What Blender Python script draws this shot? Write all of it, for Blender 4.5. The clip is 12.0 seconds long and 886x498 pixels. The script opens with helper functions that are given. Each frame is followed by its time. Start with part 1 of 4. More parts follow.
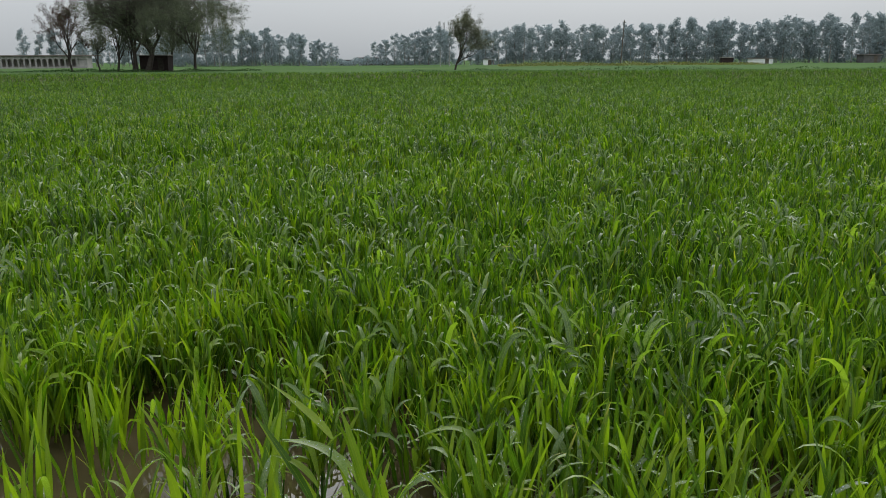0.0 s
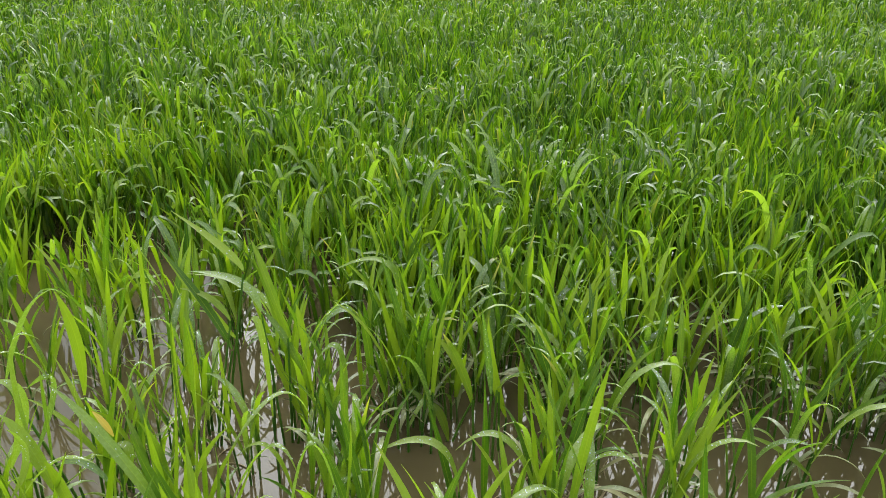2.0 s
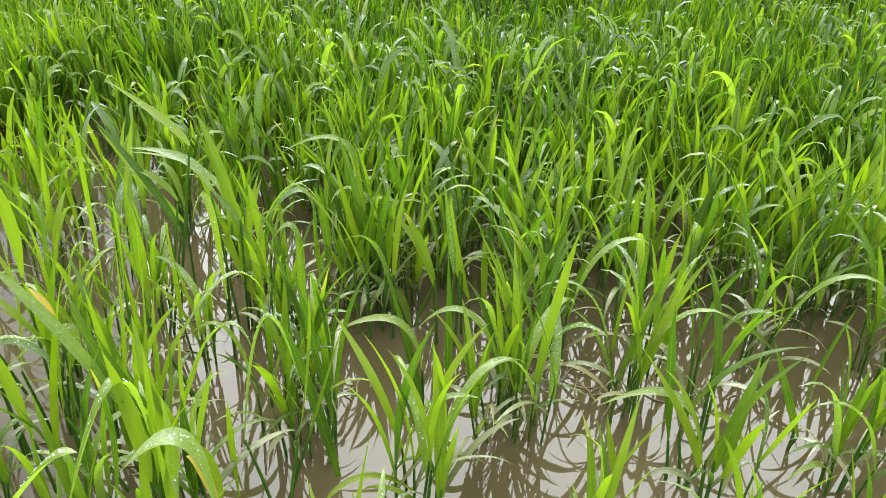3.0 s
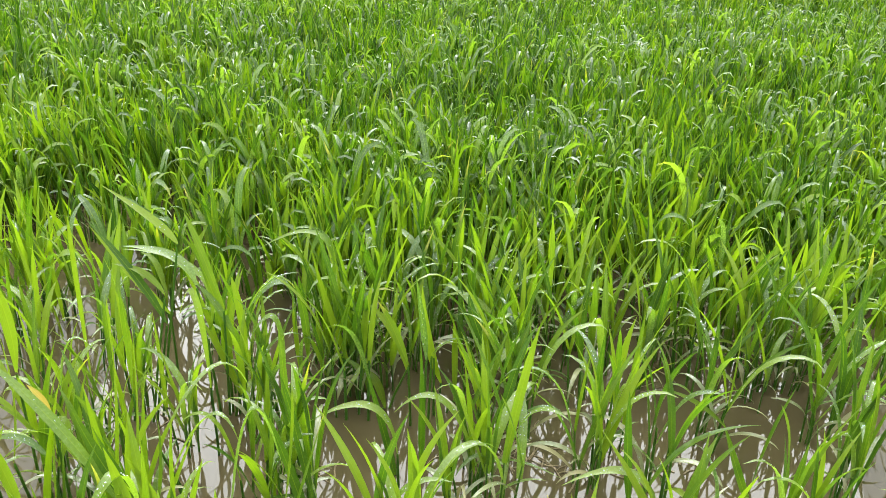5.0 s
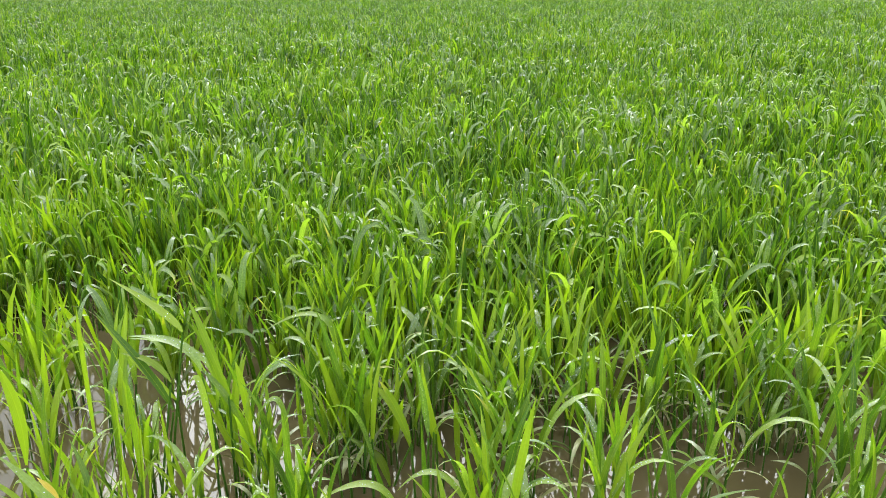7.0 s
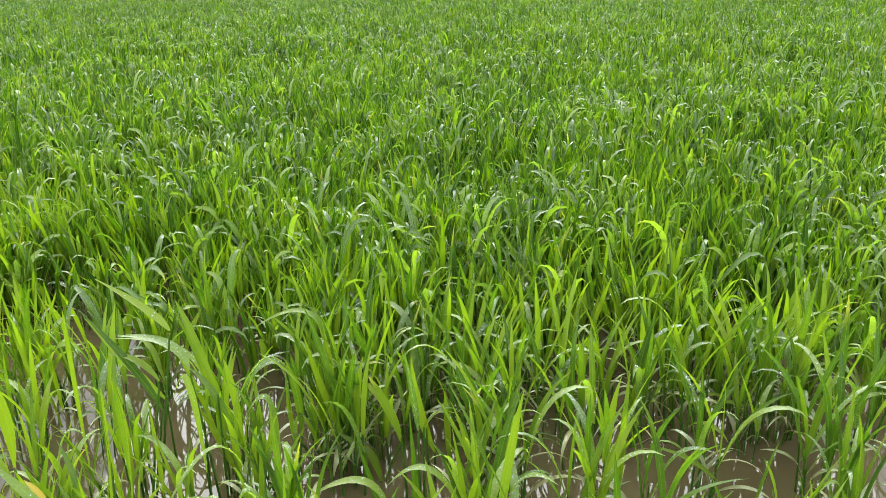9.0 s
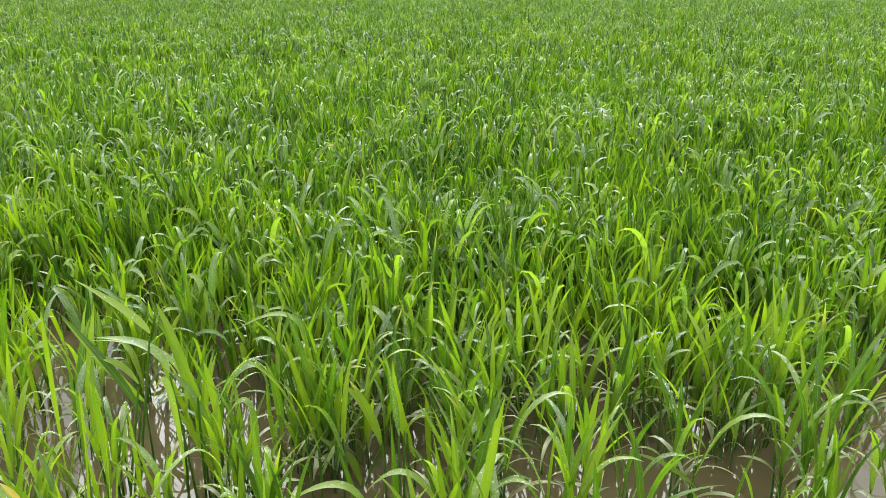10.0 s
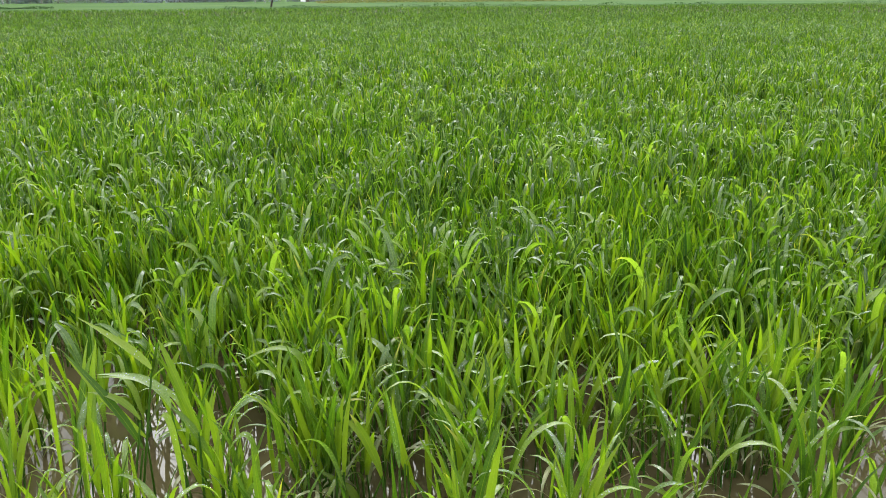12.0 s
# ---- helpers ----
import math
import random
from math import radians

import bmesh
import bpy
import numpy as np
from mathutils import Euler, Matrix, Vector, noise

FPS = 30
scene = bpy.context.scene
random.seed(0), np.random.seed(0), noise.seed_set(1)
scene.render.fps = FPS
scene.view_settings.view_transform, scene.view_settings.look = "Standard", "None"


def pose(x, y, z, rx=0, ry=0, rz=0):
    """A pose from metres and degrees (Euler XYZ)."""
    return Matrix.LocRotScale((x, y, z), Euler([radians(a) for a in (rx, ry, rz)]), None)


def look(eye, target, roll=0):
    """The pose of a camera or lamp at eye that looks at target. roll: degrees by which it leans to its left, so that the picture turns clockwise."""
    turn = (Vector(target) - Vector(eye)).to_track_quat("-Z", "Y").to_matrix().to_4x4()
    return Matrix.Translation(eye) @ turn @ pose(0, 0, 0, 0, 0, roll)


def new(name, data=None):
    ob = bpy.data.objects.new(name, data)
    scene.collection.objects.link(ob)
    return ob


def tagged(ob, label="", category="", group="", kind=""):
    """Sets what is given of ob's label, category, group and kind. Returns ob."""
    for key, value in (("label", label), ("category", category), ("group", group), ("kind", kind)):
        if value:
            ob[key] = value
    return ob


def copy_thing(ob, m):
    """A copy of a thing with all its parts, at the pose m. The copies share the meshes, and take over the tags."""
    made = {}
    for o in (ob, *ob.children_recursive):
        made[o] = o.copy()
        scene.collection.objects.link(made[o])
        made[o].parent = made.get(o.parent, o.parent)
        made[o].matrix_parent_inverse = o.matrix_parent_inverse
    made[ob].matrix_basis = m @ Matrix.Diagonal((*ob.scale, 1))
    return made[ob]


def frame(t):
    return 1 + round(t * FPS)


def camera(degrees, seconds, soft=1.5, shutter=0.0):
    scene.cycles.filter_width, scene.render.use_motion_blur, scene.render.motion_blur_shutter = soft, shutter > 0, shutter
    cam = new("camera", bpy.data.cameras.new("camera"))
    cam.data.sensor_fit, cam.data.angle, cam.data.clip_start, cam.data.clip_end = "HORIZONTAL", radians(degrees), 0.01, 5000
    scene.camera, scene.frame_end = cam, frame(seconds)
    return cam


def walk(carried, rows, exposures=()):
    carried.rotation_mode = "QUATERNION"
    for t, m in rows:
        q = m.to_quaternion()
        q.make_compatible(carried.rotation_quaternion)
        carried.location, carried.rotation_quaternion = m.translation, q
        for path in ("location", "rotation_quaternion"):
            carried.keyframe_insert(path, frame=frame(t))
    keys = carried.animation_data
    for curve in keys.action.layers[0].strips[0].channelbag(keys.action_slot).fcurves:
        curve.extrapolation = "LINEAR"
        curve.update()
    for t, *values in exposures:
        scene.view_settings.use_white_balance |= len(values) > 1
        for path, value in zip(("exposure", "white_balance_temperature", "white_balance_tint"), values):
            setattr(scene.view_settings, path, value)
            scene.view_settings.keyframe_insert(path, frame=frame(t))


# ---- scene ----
cam = camera(58.9, 12.0, soft=0.5)
PATH = [
    (0, (0.113, 0.148, 1.426), (0.045, 2.091, 0.958), -0.36),
    (0.2, (0.107, 0.154, 1.424), (0.02, 2.094, 0.947), -0.24),
    (0.5, (0.117, 0.158, 1.423), (0.04, 2.097, 0.938), -0.36),
    (0.8, (0.135, 0.165, 1.423), (0.11, 2.104, 0.933), -0.82),
    (1, (0.143, 0.17, 1.424), (0.163, 2.11, 0.938), -0.96),
    (1.3, (0.137, 0.178, 1.42), (0.17, 2.112, 0.913), -0.31),
    (1.5, (0.135, 0.181, 1.412), (0.169, 2.106, 0.87), -0.06),
    (1.6, (0.134, 0.187, 1.401), (0.158, 2.1, 0.817), 0.04),
    (1.8, (0.134, 0.214, 1.341), (0.184, 2.087, 0.641), 1.4),
    (2, (0.141, 0.237, 1.299), (0.25, 2.067, 0.499), 1.14),
    (2.2, (0.133, 0.256, 1.242), (0.363, 2.028, 0.344), 3.31),
    (2.3, (0.131, 0.254, 1.217), (0.355, 2.016, 0.298), 3.31),
    (2.5, (0.13, 0.26, 1.194), (0.353, 2.002, 0.236), 2.74),
    (2.7, (0.136, 0.271, 1.182), (0.353, 1.997, 0.195), 2.24),
    (4.3, (0.121, 0.245, 1.204), (0.32, 1.97, 0.213), 2.94),
    (4.5, (0.116, 0.221, 1.24), (0.32, 1.965, 0.281), 3.14),
    (4.7, (0.125, 0.191, 1.266), (0.355, 1.99, 0.422), 2.55),
    (5, (0.12, 0.181, 1.292), (0.413, 1.974, 0.456), 2.54),
    (5.3, (0.125, 0.14, 1.315), (0.372, 1.982, 0.575), 0.66),
    (5.5, (0.125, 0.139, 1.32), (0.4, 1.976, 0.58), 0.74),
    (5.8, (0.122, 0.145, 1.313), (0.385, 1.976, 0.554), 0.99),
    (6, (0.122, 0.143, 1.318), (0.366, 1.983, 0.57), 0.74),
    (6.3, (0.124, 0.139, 1.317), (0.376, 1.984, 0.587), 0.7),
    (6.5, (0.121, 0.136, 1.326), (0.386, 1.988, 0.618), 0.74),
    (6.7, (0.135, 0.133, 1.33), (0.411, 1.995, 0.654), -0.17),
    (7, (0.138, 0.128, 1.336), (0.422, 1.99, 0.663), -0.06),
    (9, (0.16, 0.131, 1.34), (0.454, 1.984, 0.648), -0.86),
    (9.2, (0.16, 0.131, 1.339), (0.488, 1.979, 0.65), -0.25),
    (9.5, (0.16, 0.125, 1.342), (0.509, 1.97, 0.656), 0.74),
    (9.8, (0.163, 0.128, 1.34), (0.509, 1.977, 0.661), 0.19),
    (10, (0.155, 0.127, 1.343), (0.497, 1.976, 0.662), 0.34),
    (10.5, (0.142, 0.123, 1.339), (0.481, 1.977, 0.67), 1.24),
    (10.8, (0.139, 0.116, 1.347), (0.476, 1.98, 0.706), 1.05),
    (11, (0.14, 0.118, 1.345), (0.476, 1.982, 0.705), 1.04),
    (11.5, (0.143, 0.103, 1.349), (0.451, 1.97, 0.701), 1.14),
    (11.7, (0.145, 0.102, 1.352), (0.469, 1.97, 0.715), 0.78),
    (12, (0.152, 0.104, 1.365), (0.503, 1.974, 0.751), -0.36),
]
EXPOSURES = [(0.0, -0.22), (0.5, -0.18), (1.0, -0.08), (1.5, 0.05), (1.7, 0.1), (1.9, 0.42), (2.1, 1.04), (2.3, 1.27), (2.5, 1.2), (4.5, 1.23), (5.5, 1.34), (6.5, 1.34), (7.0, 1.22), (9.0, 1.12), (10.5, 1.10), (11.0, 1.0), (11.5, 0.9), (12.0, 0.86)]
walk(cam, [(t, look(eye, target, roll)) for t, eye, target, roll in PATH], EXPOSURES)

# ---- sky and light: bright overcast noon after rain ----
SUN_ELEVATION, SUN_AZIMUTH = radians(44), radians(12)
world = bpy.data.worlds.new("world")
scene.world = world
world.use_nodes = True
wn, wl = world.node_tree.nodes, world.node_tree.links
wn.clear()
w_out, w_bg = wn.new("ShaderNodeOutputWorld"), wn.new("ShaderNodeBackground")
w_sky = wn.new("ShaderNodeTexSky")
w_sky.sky_type, w_sky.sun_disc = "NISHITA", False
w_sky.sun_elevation, w_sky.sun_rotation = SUN_ELEVATION, SUN_AZIMUTH
w_sky.dust_density = 4.0
w_blue = wn.new("ShaderNodeHueSaturation")
w_blue.inputs["Saturation"].default_value = 0.25
w_blue.inputs["Value"].default_value = 0.10
w_coord, w_xyz = wn.new("ShaderNodeTexCoord"), wn.new("ShaderNodeSeparateXYZ")
w_ramp = wn.new("ShaderNodeValToRGB")
w_ramp.color_ramp.elements[0].position, w_ramp.color_ramp.elements[0].color = 0.0, (0.54, 0.58, 0.615, 1)
w_ramp.color_ramp.elements[1].position, w_ramp.color_ramp.elements[1].color = 1.0, (2.55, 2.66, 2.74, 1)
w_cloud = wn.new("ShaderNodeTexNoise")
w_cloud.inputs["Scale"].default_value, w_cloud.inputs["Detail"].default_value = 2.2, 5.0
w_soft = wn.new("ShaderNodeMapRange")
w_soft.inputs["To Min"].default_value, w_soft.inputs["To Max"].default_value = 0.9, 1.1
w_mul = wn.new("ShaderNodeMixRGB")
w_mul.blend_type, w_mul.inputs[0].default_value = "MULTIPLY", 1.0
w_mix = wn.new("ShaderNodeMixRGB")
w_mix.inputs[0].default_value = 0.85
wl.new(w_coord.outputs["Generated"], w_xyz.inputs[0])
wl.new(w_xyz.outputs["Z"], w_ramp.inputs[0])
wl.new(w_coord.outputs["Generated"], w_cloud.inputs["Vector"])
wl.new(w_cloud.outputs[0], w_soft.inputs[0])
wl.new(w_ramp.outputs[0], w_mul.inputs[1])
wl.new(w_soft.outputs[0], w_mul.inputs[2])
wl.new(w_sky.outputs[0], w_blue.inputs["Color"])
wl.new(w_blue.outputs[0], w_mix.inputs[1])
wl.new(w_mul.outputs[0], w_mix.inputs[2])
wl.new(w_mix.outputs[0], w_bg.inputs[0])
w_bg.inputs[1].default_value = 1.0
wl.new(w_bg.outputs[0], w_out.inputs[0])

sun = new("sun", bpy.data.lights.new("sun", "SUN"))
sun.data.energy, sun.data.angle, sun.data.color = 1.9, radians(52), (0.98, 0.99, 1.0)
sun.matrix_world = look((0, 0, 0), (-math.sin(SUN_AZIMUTH) * math.cos(SUN_ELEVATION), -math.cos(SUN_AZIMUTH) * math.cos(SUN_ELEVATION), -math.sin(SUN_ELEVATION)))


# ---- materials ----
def material(name, rough=0.6, spec=0.5):
    m = bpy.data.materials.new(name)
    m.use_nodes = True
    nt = m.node_tree
    b = nt.nodes["Principled BSDF"]
    b.inputs["Roughness"].default_value = rough
    b.inputs["Specular IOR Level"].default_value = spec
    return m, nt.nodes, nt.links, b


def ramp(nodes, *stops):
    r = nodes.new("ShaderNodeValToRGB")
    e = r.color_ramp.elements
    while len(e) < len(stops):
        e.new(0.5)
    for el, (pos, col) in zip(e, stops):
        el.position, el.color = pos, (*col, 1)
    return r


def maths(nodes, links, op, a, b=None, clamp=False):
    n = nodes.new("ShaderNodeMath")
    n.operation, n.use_clamp = op, clamp
    for i, v in enumerate((a, b)):
        if v is None:
            continue
        if isinstance(v, (int, float)):
            n.inputs[i].default_value = v
        else:
            links.new(v, n.inputs[i])
    return n.outputs[0]


def noise_at(nodes, links, scale, detail=4.0, vector=None):
    n = nodes.new("ShaderNodeTexNoise")
    n.inputs["Scale"].default_value, n.inputs["Detail"].default_value = scale, detail
    if vector is None:
        g = nodes.new("ShaderNodeNewGeometry")
        vector = g.outputs["Position"]
    links.new(vector, n.inputs["Vector"])
    return n.outputs[0]


def bumped(nodes, links, b, height, strength, distance=0.01):
    n = nodes.new("ShaderNodeBump")
    n.inputs["Strength"].default_value, n.inputs["Distance"].default_value = strength, distance
    links.new(height, n.inputs["Height"])
    links.new(n.outputs[0], b.inputs["Normal"])


def plain(name, low, high, scale=3.0, rough=0.7, spec=0.4, bump=0.3, distance=0.01):
    """A surface mottled between two colours at two scales, with fine relief."""
    m, nodes, links, b = material(name, rough, spec)
    a = noise_at(nodes, links, scale, 6.0)
    c = noise_at(nodes, links, scale * 9, 4.0)
    v = maths(nodes, links, "ADD", maths(nodes, links, "MULTIPLY", a, 0.65), maths(nodes, links, "MULTIPLY", c, 0.35))
    r = ramp(nodes, (0.3, low), (0.7, high))
    links.new(v, r.inputs[0])
    links.new(r.outputs[0], b.inputs["Base Color"])
    bumped(nodes, links, b, c, bump, distance)
    return m


def blade_material(name, dark, mid, light, glow, translucent, rough, patch_scale, tips=True, margin=0.0):
    """Living leaf: colour differs from leaf to leaf and patch to patch, veins along the blade, light passes through."""
    m, nodes, links, b = material(name, rough, 0.5 if tips else 0.12)
    g, o = nodes.new("ShaderNodeNewGeometry"), nodes.new("ShaderNodeObjectInfo")
    one = maths(nodes, links, "FRACT", maths(nodes, links, "ADD", g.outputs["Random Per Island"], o.outputs["Random"]))
    patch = noise_at(nodes, links, patch_scale, 3.0)
    tuft = noise_at(nodes, links, patch_scale * 6.5, 2.0)
    v = maths(nodes, links, "ADD", maths(nodes, links, "MULTIPLY", one, 0.42 if tips else 0.22), maths(nodes, links, "ADD", maths(nodes, links, "MULTIPLY", patch, 0.38), maths(nodes, links, "MULTIPLY", tuft, 0.32)))
    if margin:
        # plants in the flooded corner have yellowed a little
        pos = nodes.new("ShaderNodeSeparateXYZ")
        links.new(g.outputs["Position"], pos.inputs[0])
        wet = nodes.new("ShaderNodeMapRange")
        wet.inputs["From Min"].default_value, wet.inputs["From Max"].default_value = -0.4, 1.6
        wet.inputs["To Min"].default_value, wet.inputs["To Max"].default_value = margin, -0.04
        beyond = maths(nodes, links, "MAXIMUM", maths(nodes, links, "MULTIPLY", maths(nodes, links, "SUBTRACT", pos.outputs[1], 3.2), 0.9), 0.0)
        across = maths(nodes, links, "ADD", pos.outputs[0], maths(nodes, links, "MULTIPLY", pos.outputs[1], 0.25))
        aside = maths(nodes, links, "MAXIMUM", maths(nodes, links, "SUBTRACT", -1.2, pos.outputs[0]), 0.0)
        across = maths(nodes, links, "ADD", across, maths(nodes, links, "MULTIPLY", aside, 3.0))
        links.new(maths(nodes, links, "ADD", across, beyond), wet.inputs[0])
        # leaves get paler towards the bank
        thin = maths(nodes, links, "MULTIPLY", maths(nodes, links, "MAXIMUM", maths(nodes, links, "SUBTRACT", 3.0, pos.outputs[1]), 0.0), 0.07)
        v = maths(nodes, links, "ADD", v, maths(nodes, links, "ADD", wet.outputs[0], thin))
        # and take a deeper green further out
        deep = maths(nodes, links, "MULTIPLY", maths(nodes, links, "SUBTRACT", pos.outputs[1], 9.0), 0.02, True)
        v = maths(nodes, links, "SUBTRACT", v, maths(nodes, links, "MULTIPLY", deep, 0.06))
    r = ramp(nodes, (0.32, dark), (0.56, mid), (0.80, light))
    links.new(v, r.inputs[0])
    colour = r.outputs[0]
    uv = nodes.new("ShaderNodeUVMap")
    xyz = nodes.new("ShaderNodeSeparateXYZ")
    links.new(uv.outputs[0], xyz.inputs[0])
    vein = maths(nodes, links, "SINE", maths(nodes, links, "MULTIPLY", xyz.outputs[0], 56.0))
    vein01 = maths(nodes, links, "MULTIPLY_ADD", vein, 0.5)
    vein01.node.inputs[2].default_value = 0.5
    if tips:
        rib = maths(nodes, links, "ABSOLUTE", maths(nodes, links, "SUBTRACT", xyz.outputs[0], 0.5))
        ribm = maths(nodes, links, "MULTIPLY", maths(nodes, links, "LESS_THAN", rib, 0.035), 0.35)
        mixr = nodes.new("ShaderNodeMixRGB")
        links.new(ribm, mixr.inputs[0])
        links.new(colour, mixr.inputs[1])
        mixr.inputs[2].default_value = (light[0] * 1.5, light[1] * 1.35, light[2] * 1.5, 1)
        mixv = nodes.new("ShaderNodeMixRGB")
        mixv.blend_type = "MULTIPLY"
        links.new(maths(nodes, links, "MULTIPLY", vein01, 0.22), mixv.inputs[0])
        links.new(mixr.outputs[0], mixv.inputs[1])
        mixv.inputs[2].default_value = (0.55, 0.6, 0.5, 1)
        # a few leaves go yellow and brown from the tip
        old = maths(nodes, links, "GREATER_THAN", maths(nodes, links, "FRACT", maths(nodes, links, "MULTIPLY", one, 13.7)), 0.978)
        edge = maths(nodes, links, "ADD", xyz.outputs[1], maths(nodes, links, "MULTIPLY", noise_at(nodes, links, 60.0), 0.25))
        tip = maths(nodes, links, "MULTIPLY", old, maths(nodes, links, "MULTIPLY", maths(nodes, links, "SUBTRACT", edge, 0.85), 5.0, True), True)
        mixt = nodes.new("ShaderNodeMixRGB")
        links.new(tip, mixt.inputs[0])
        links.new(mixv.outputs[0], mixt.inputs[1])
        mixt.inputs[2].default_value = (0.26, 0.23, 0.05, 1)
        # bent leaves: speckle of fine rain, with the sky's pale sheen painted into the colour
        sheen = nodes.new("ShaderNodeAttribute")
        sheen.attribute_name = "wet"
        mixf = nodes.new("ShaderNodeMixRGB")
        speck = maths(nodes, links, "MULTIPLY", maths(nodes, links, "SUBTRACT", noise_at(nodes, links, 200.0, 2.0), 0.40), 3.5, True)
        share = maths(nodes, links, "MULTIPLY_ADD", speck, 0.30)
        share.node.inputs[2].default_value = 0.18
        links.new(maths(nodes, links, "MULTIPLY", sheen.outputs["Fac"], share), mixf.inputs[0])
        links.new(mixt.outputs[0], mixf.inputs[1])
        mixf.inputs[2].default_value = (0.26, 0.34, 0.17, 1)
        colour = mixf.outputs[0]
        links.new(sheen.outputs["Fac"], b.inputs["Coat Weight"])
        bumped(nodes, links, b, vein01, 0.25, 0.0006)
    links.new(colour, b.inputs["Base Color"])
    t = nodes.new("ShaderNodeBsdfTranslucent")
    mixg = nodes.new("ShaderNodeMixRGB")
    mixg.blend_type, mixg.inputs[0].default_value = "MULTIPLY", 1.0
    links.new(colour, mixg.inputs[1])
    mixg.inputs[2].default_value = (*glow, 1)
    links.new(mixg.outputs[0], t.inputs[0])
    mix = nodes.new("ShaderNodeMixShader")
    mix.inputs[0].default_value = translucent
    links.new(b.outputs[0], mix.inputs[1])
    links.new(t.outputs[0], mix.inputs[2])
    links.new(mix.outputs[0], nodes["Material Output"].inputs[0])
    return m


WHEAT = blade_material("wheat_leaf", (0.006, 0.027, 0.003), (0.040, 0.087, 0.004), (0.130, 0.182, 0.009), (2.05, 2.45, 0.42), 0.43, 0.36, 1.4, margin=0.10)
WHEAT.node_tree.nodes["Principled BSDF"].inputs["Coat Roughness"].default_value = 0.22
WHEAT.node_tree.nodes["Principled BSDF"].inputs["Specular IOR Level"].default_value = 0.16
STEM = blade_material("wheat_stem", (0.035, 0.095, 0.012), (0.065, 0.145, 0.016), (0.105, 0.185, 0.024), (1.3, 1.4, 0.6), 0.25, 0.45, 2.0, tips=False)
DRY_LEAF = blade_material("withered_leaf", (0.10, 0.12, 0.045), (0.17, 0.18, 0.075), (0.26, 0.235, 0.11), (1.2, 1.2, 0.8), 0.3, 0.5, 3.0)
YELLOW_LEAF = blade_material("yellowed_leaf", (0.24, 0.22, 0.03), (0.38, 0.30, 0.04), (0.46, 0.33, 0.05), (1.2, 1.2, 0.6), 0.3, 0.5, 3.0)
DRY = plain("dry_straw", (0.11, 0.08, 0.04), (0.24, 0.19, 0.10), 25.0, 0.75)
# the next two leaf colours are lifted a little to take in distance haze
TREE_LEAF = blade_material("dark_tree_leaf", (0.062, 0.076, 0.050), (0.092, 0.108, 0.068), (0.126, 0.140, 0.088), (1.3, 1.4, 0.8), 0.2, 0.5, 0.4, tips=False)
SPARSE_LEAF = blade_material("thin_tree_leaf", (0.090, 0.100, 0.072), (0.130, 0.138, 0.098), (0.180, 0.178, 0.130), (1.3, 1.3, 0.8), 0.2, 0.5, 0.4, tips=False)
RUSTY_LEAF = blade_material("rusty_tree_leaf", (0.050, 0.030, 0.025), (0.080, 0.055, 0.040), (0.060, 0.075, 0.035), (1.2, 1.1, 0.9), 0.2, 0.5, 0.4, tips=False)
# distance haze is painted into this leaf, paler and bluer than the foliage itself
HAZY_GUM_LEAF = blade_material("hazed_eucalyptus_leaf", (0.200, 0.252, 0.276), (0.258, 0.312, 0.332), (0.315, 0.358, 0.365), (1.2, 1.2, 1.1), 0.3, 0.5, 0.05, tips=False)
MUSTARD = blade_material("mustard_flower", (0.09, 0.12, 0.04), (0.18, 0.19, 0.06), (0.28, 0.26, 0.08), (1.2, 1.2, 0.8), 0.25, 0.6, 0.1, tips=False)
BANK_GRASS = blade_material("bank_grass", (0.025, 0.060, 0.018), (0.045, 0.095, 0.025), (0.09, 0.14, 0.04), (1.2, 1.3, 0.8), 0.2, 0.5, 0.4, tips=False)
BARK = plain("dark_bark", (0.025, 0.021, 0.017), (0.065, 0.055, 0.046), 3.0, 0.9, 0.2, 0.8, 0.03)
GUM_BARK = plain("pale_bark", (0.14, 0.13, 0.12), (0.32, 0.30, 0.28), 1.0, 0.85, 0.2)
LIME_WALL = plain("limewashed_wall", (0.19, 0.185, 0.18), (0.34, 0.33, 0.31), 0.6, 0.85, 0.2)
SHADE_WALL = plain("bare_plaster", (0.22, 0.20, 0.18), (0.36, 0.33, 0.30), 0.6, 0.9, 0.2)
ROOF = plain("weathered_roof", (0.12, 0.10, 0.095), (0.22, 0.19, 0.18), 0.8, 0.85, 0.2)
OLD_BRICK = plain("old_red_brick", (0.018, 0.014, 0.014), (0.042, 0.028, 0.027), 2.5, 0.9, 0.2)
DULL_WALL = plain("dull_brick", (0.07, 0.07, 0.075), (0.13, 0.125, 0.125), 1.5, 0.9, 0.2)
GREY_SHEET = plain("grey_sheet_roof", (0.24, 0.27, 0.30), (0.34, 0.37, 0.40), 0.8, 0.6, 0.3)
WHITE_SHEET = plain("white_sheet", (0.62, 0.64, 0.66), (0.80, 0.81, 0.82), 0.5, 0.5, 0.4)
CONCRETE = plain("pole_concrete", (0.20, 0.20, 0.20), (0.36, 0.36, 0.35), 1.0, 0.85, 0.3)
WOOD = plain("old_wood", (0.06, 0.05, 0.04), (0.14, 0.12, 0.10), 2.0, 0.85, 0.2)

# muddy standing water: a cloudy brown body under a mirror-flat skin
WATER, nodes, links, b = material("muddy_water", 0.02, 0.5)
b.inputs["IOR"].default_value = 1.34
r = ramp(nodes, (0.35, (0.046, 0.037, 0.017)), (0.65, (0.068, 0.054, 0.027)))
links.new(noise_at(nodes, links, 2.2, 6.0), r.inputs[0])
links.new(r.outputs[0], b.inputs["Base Color"])
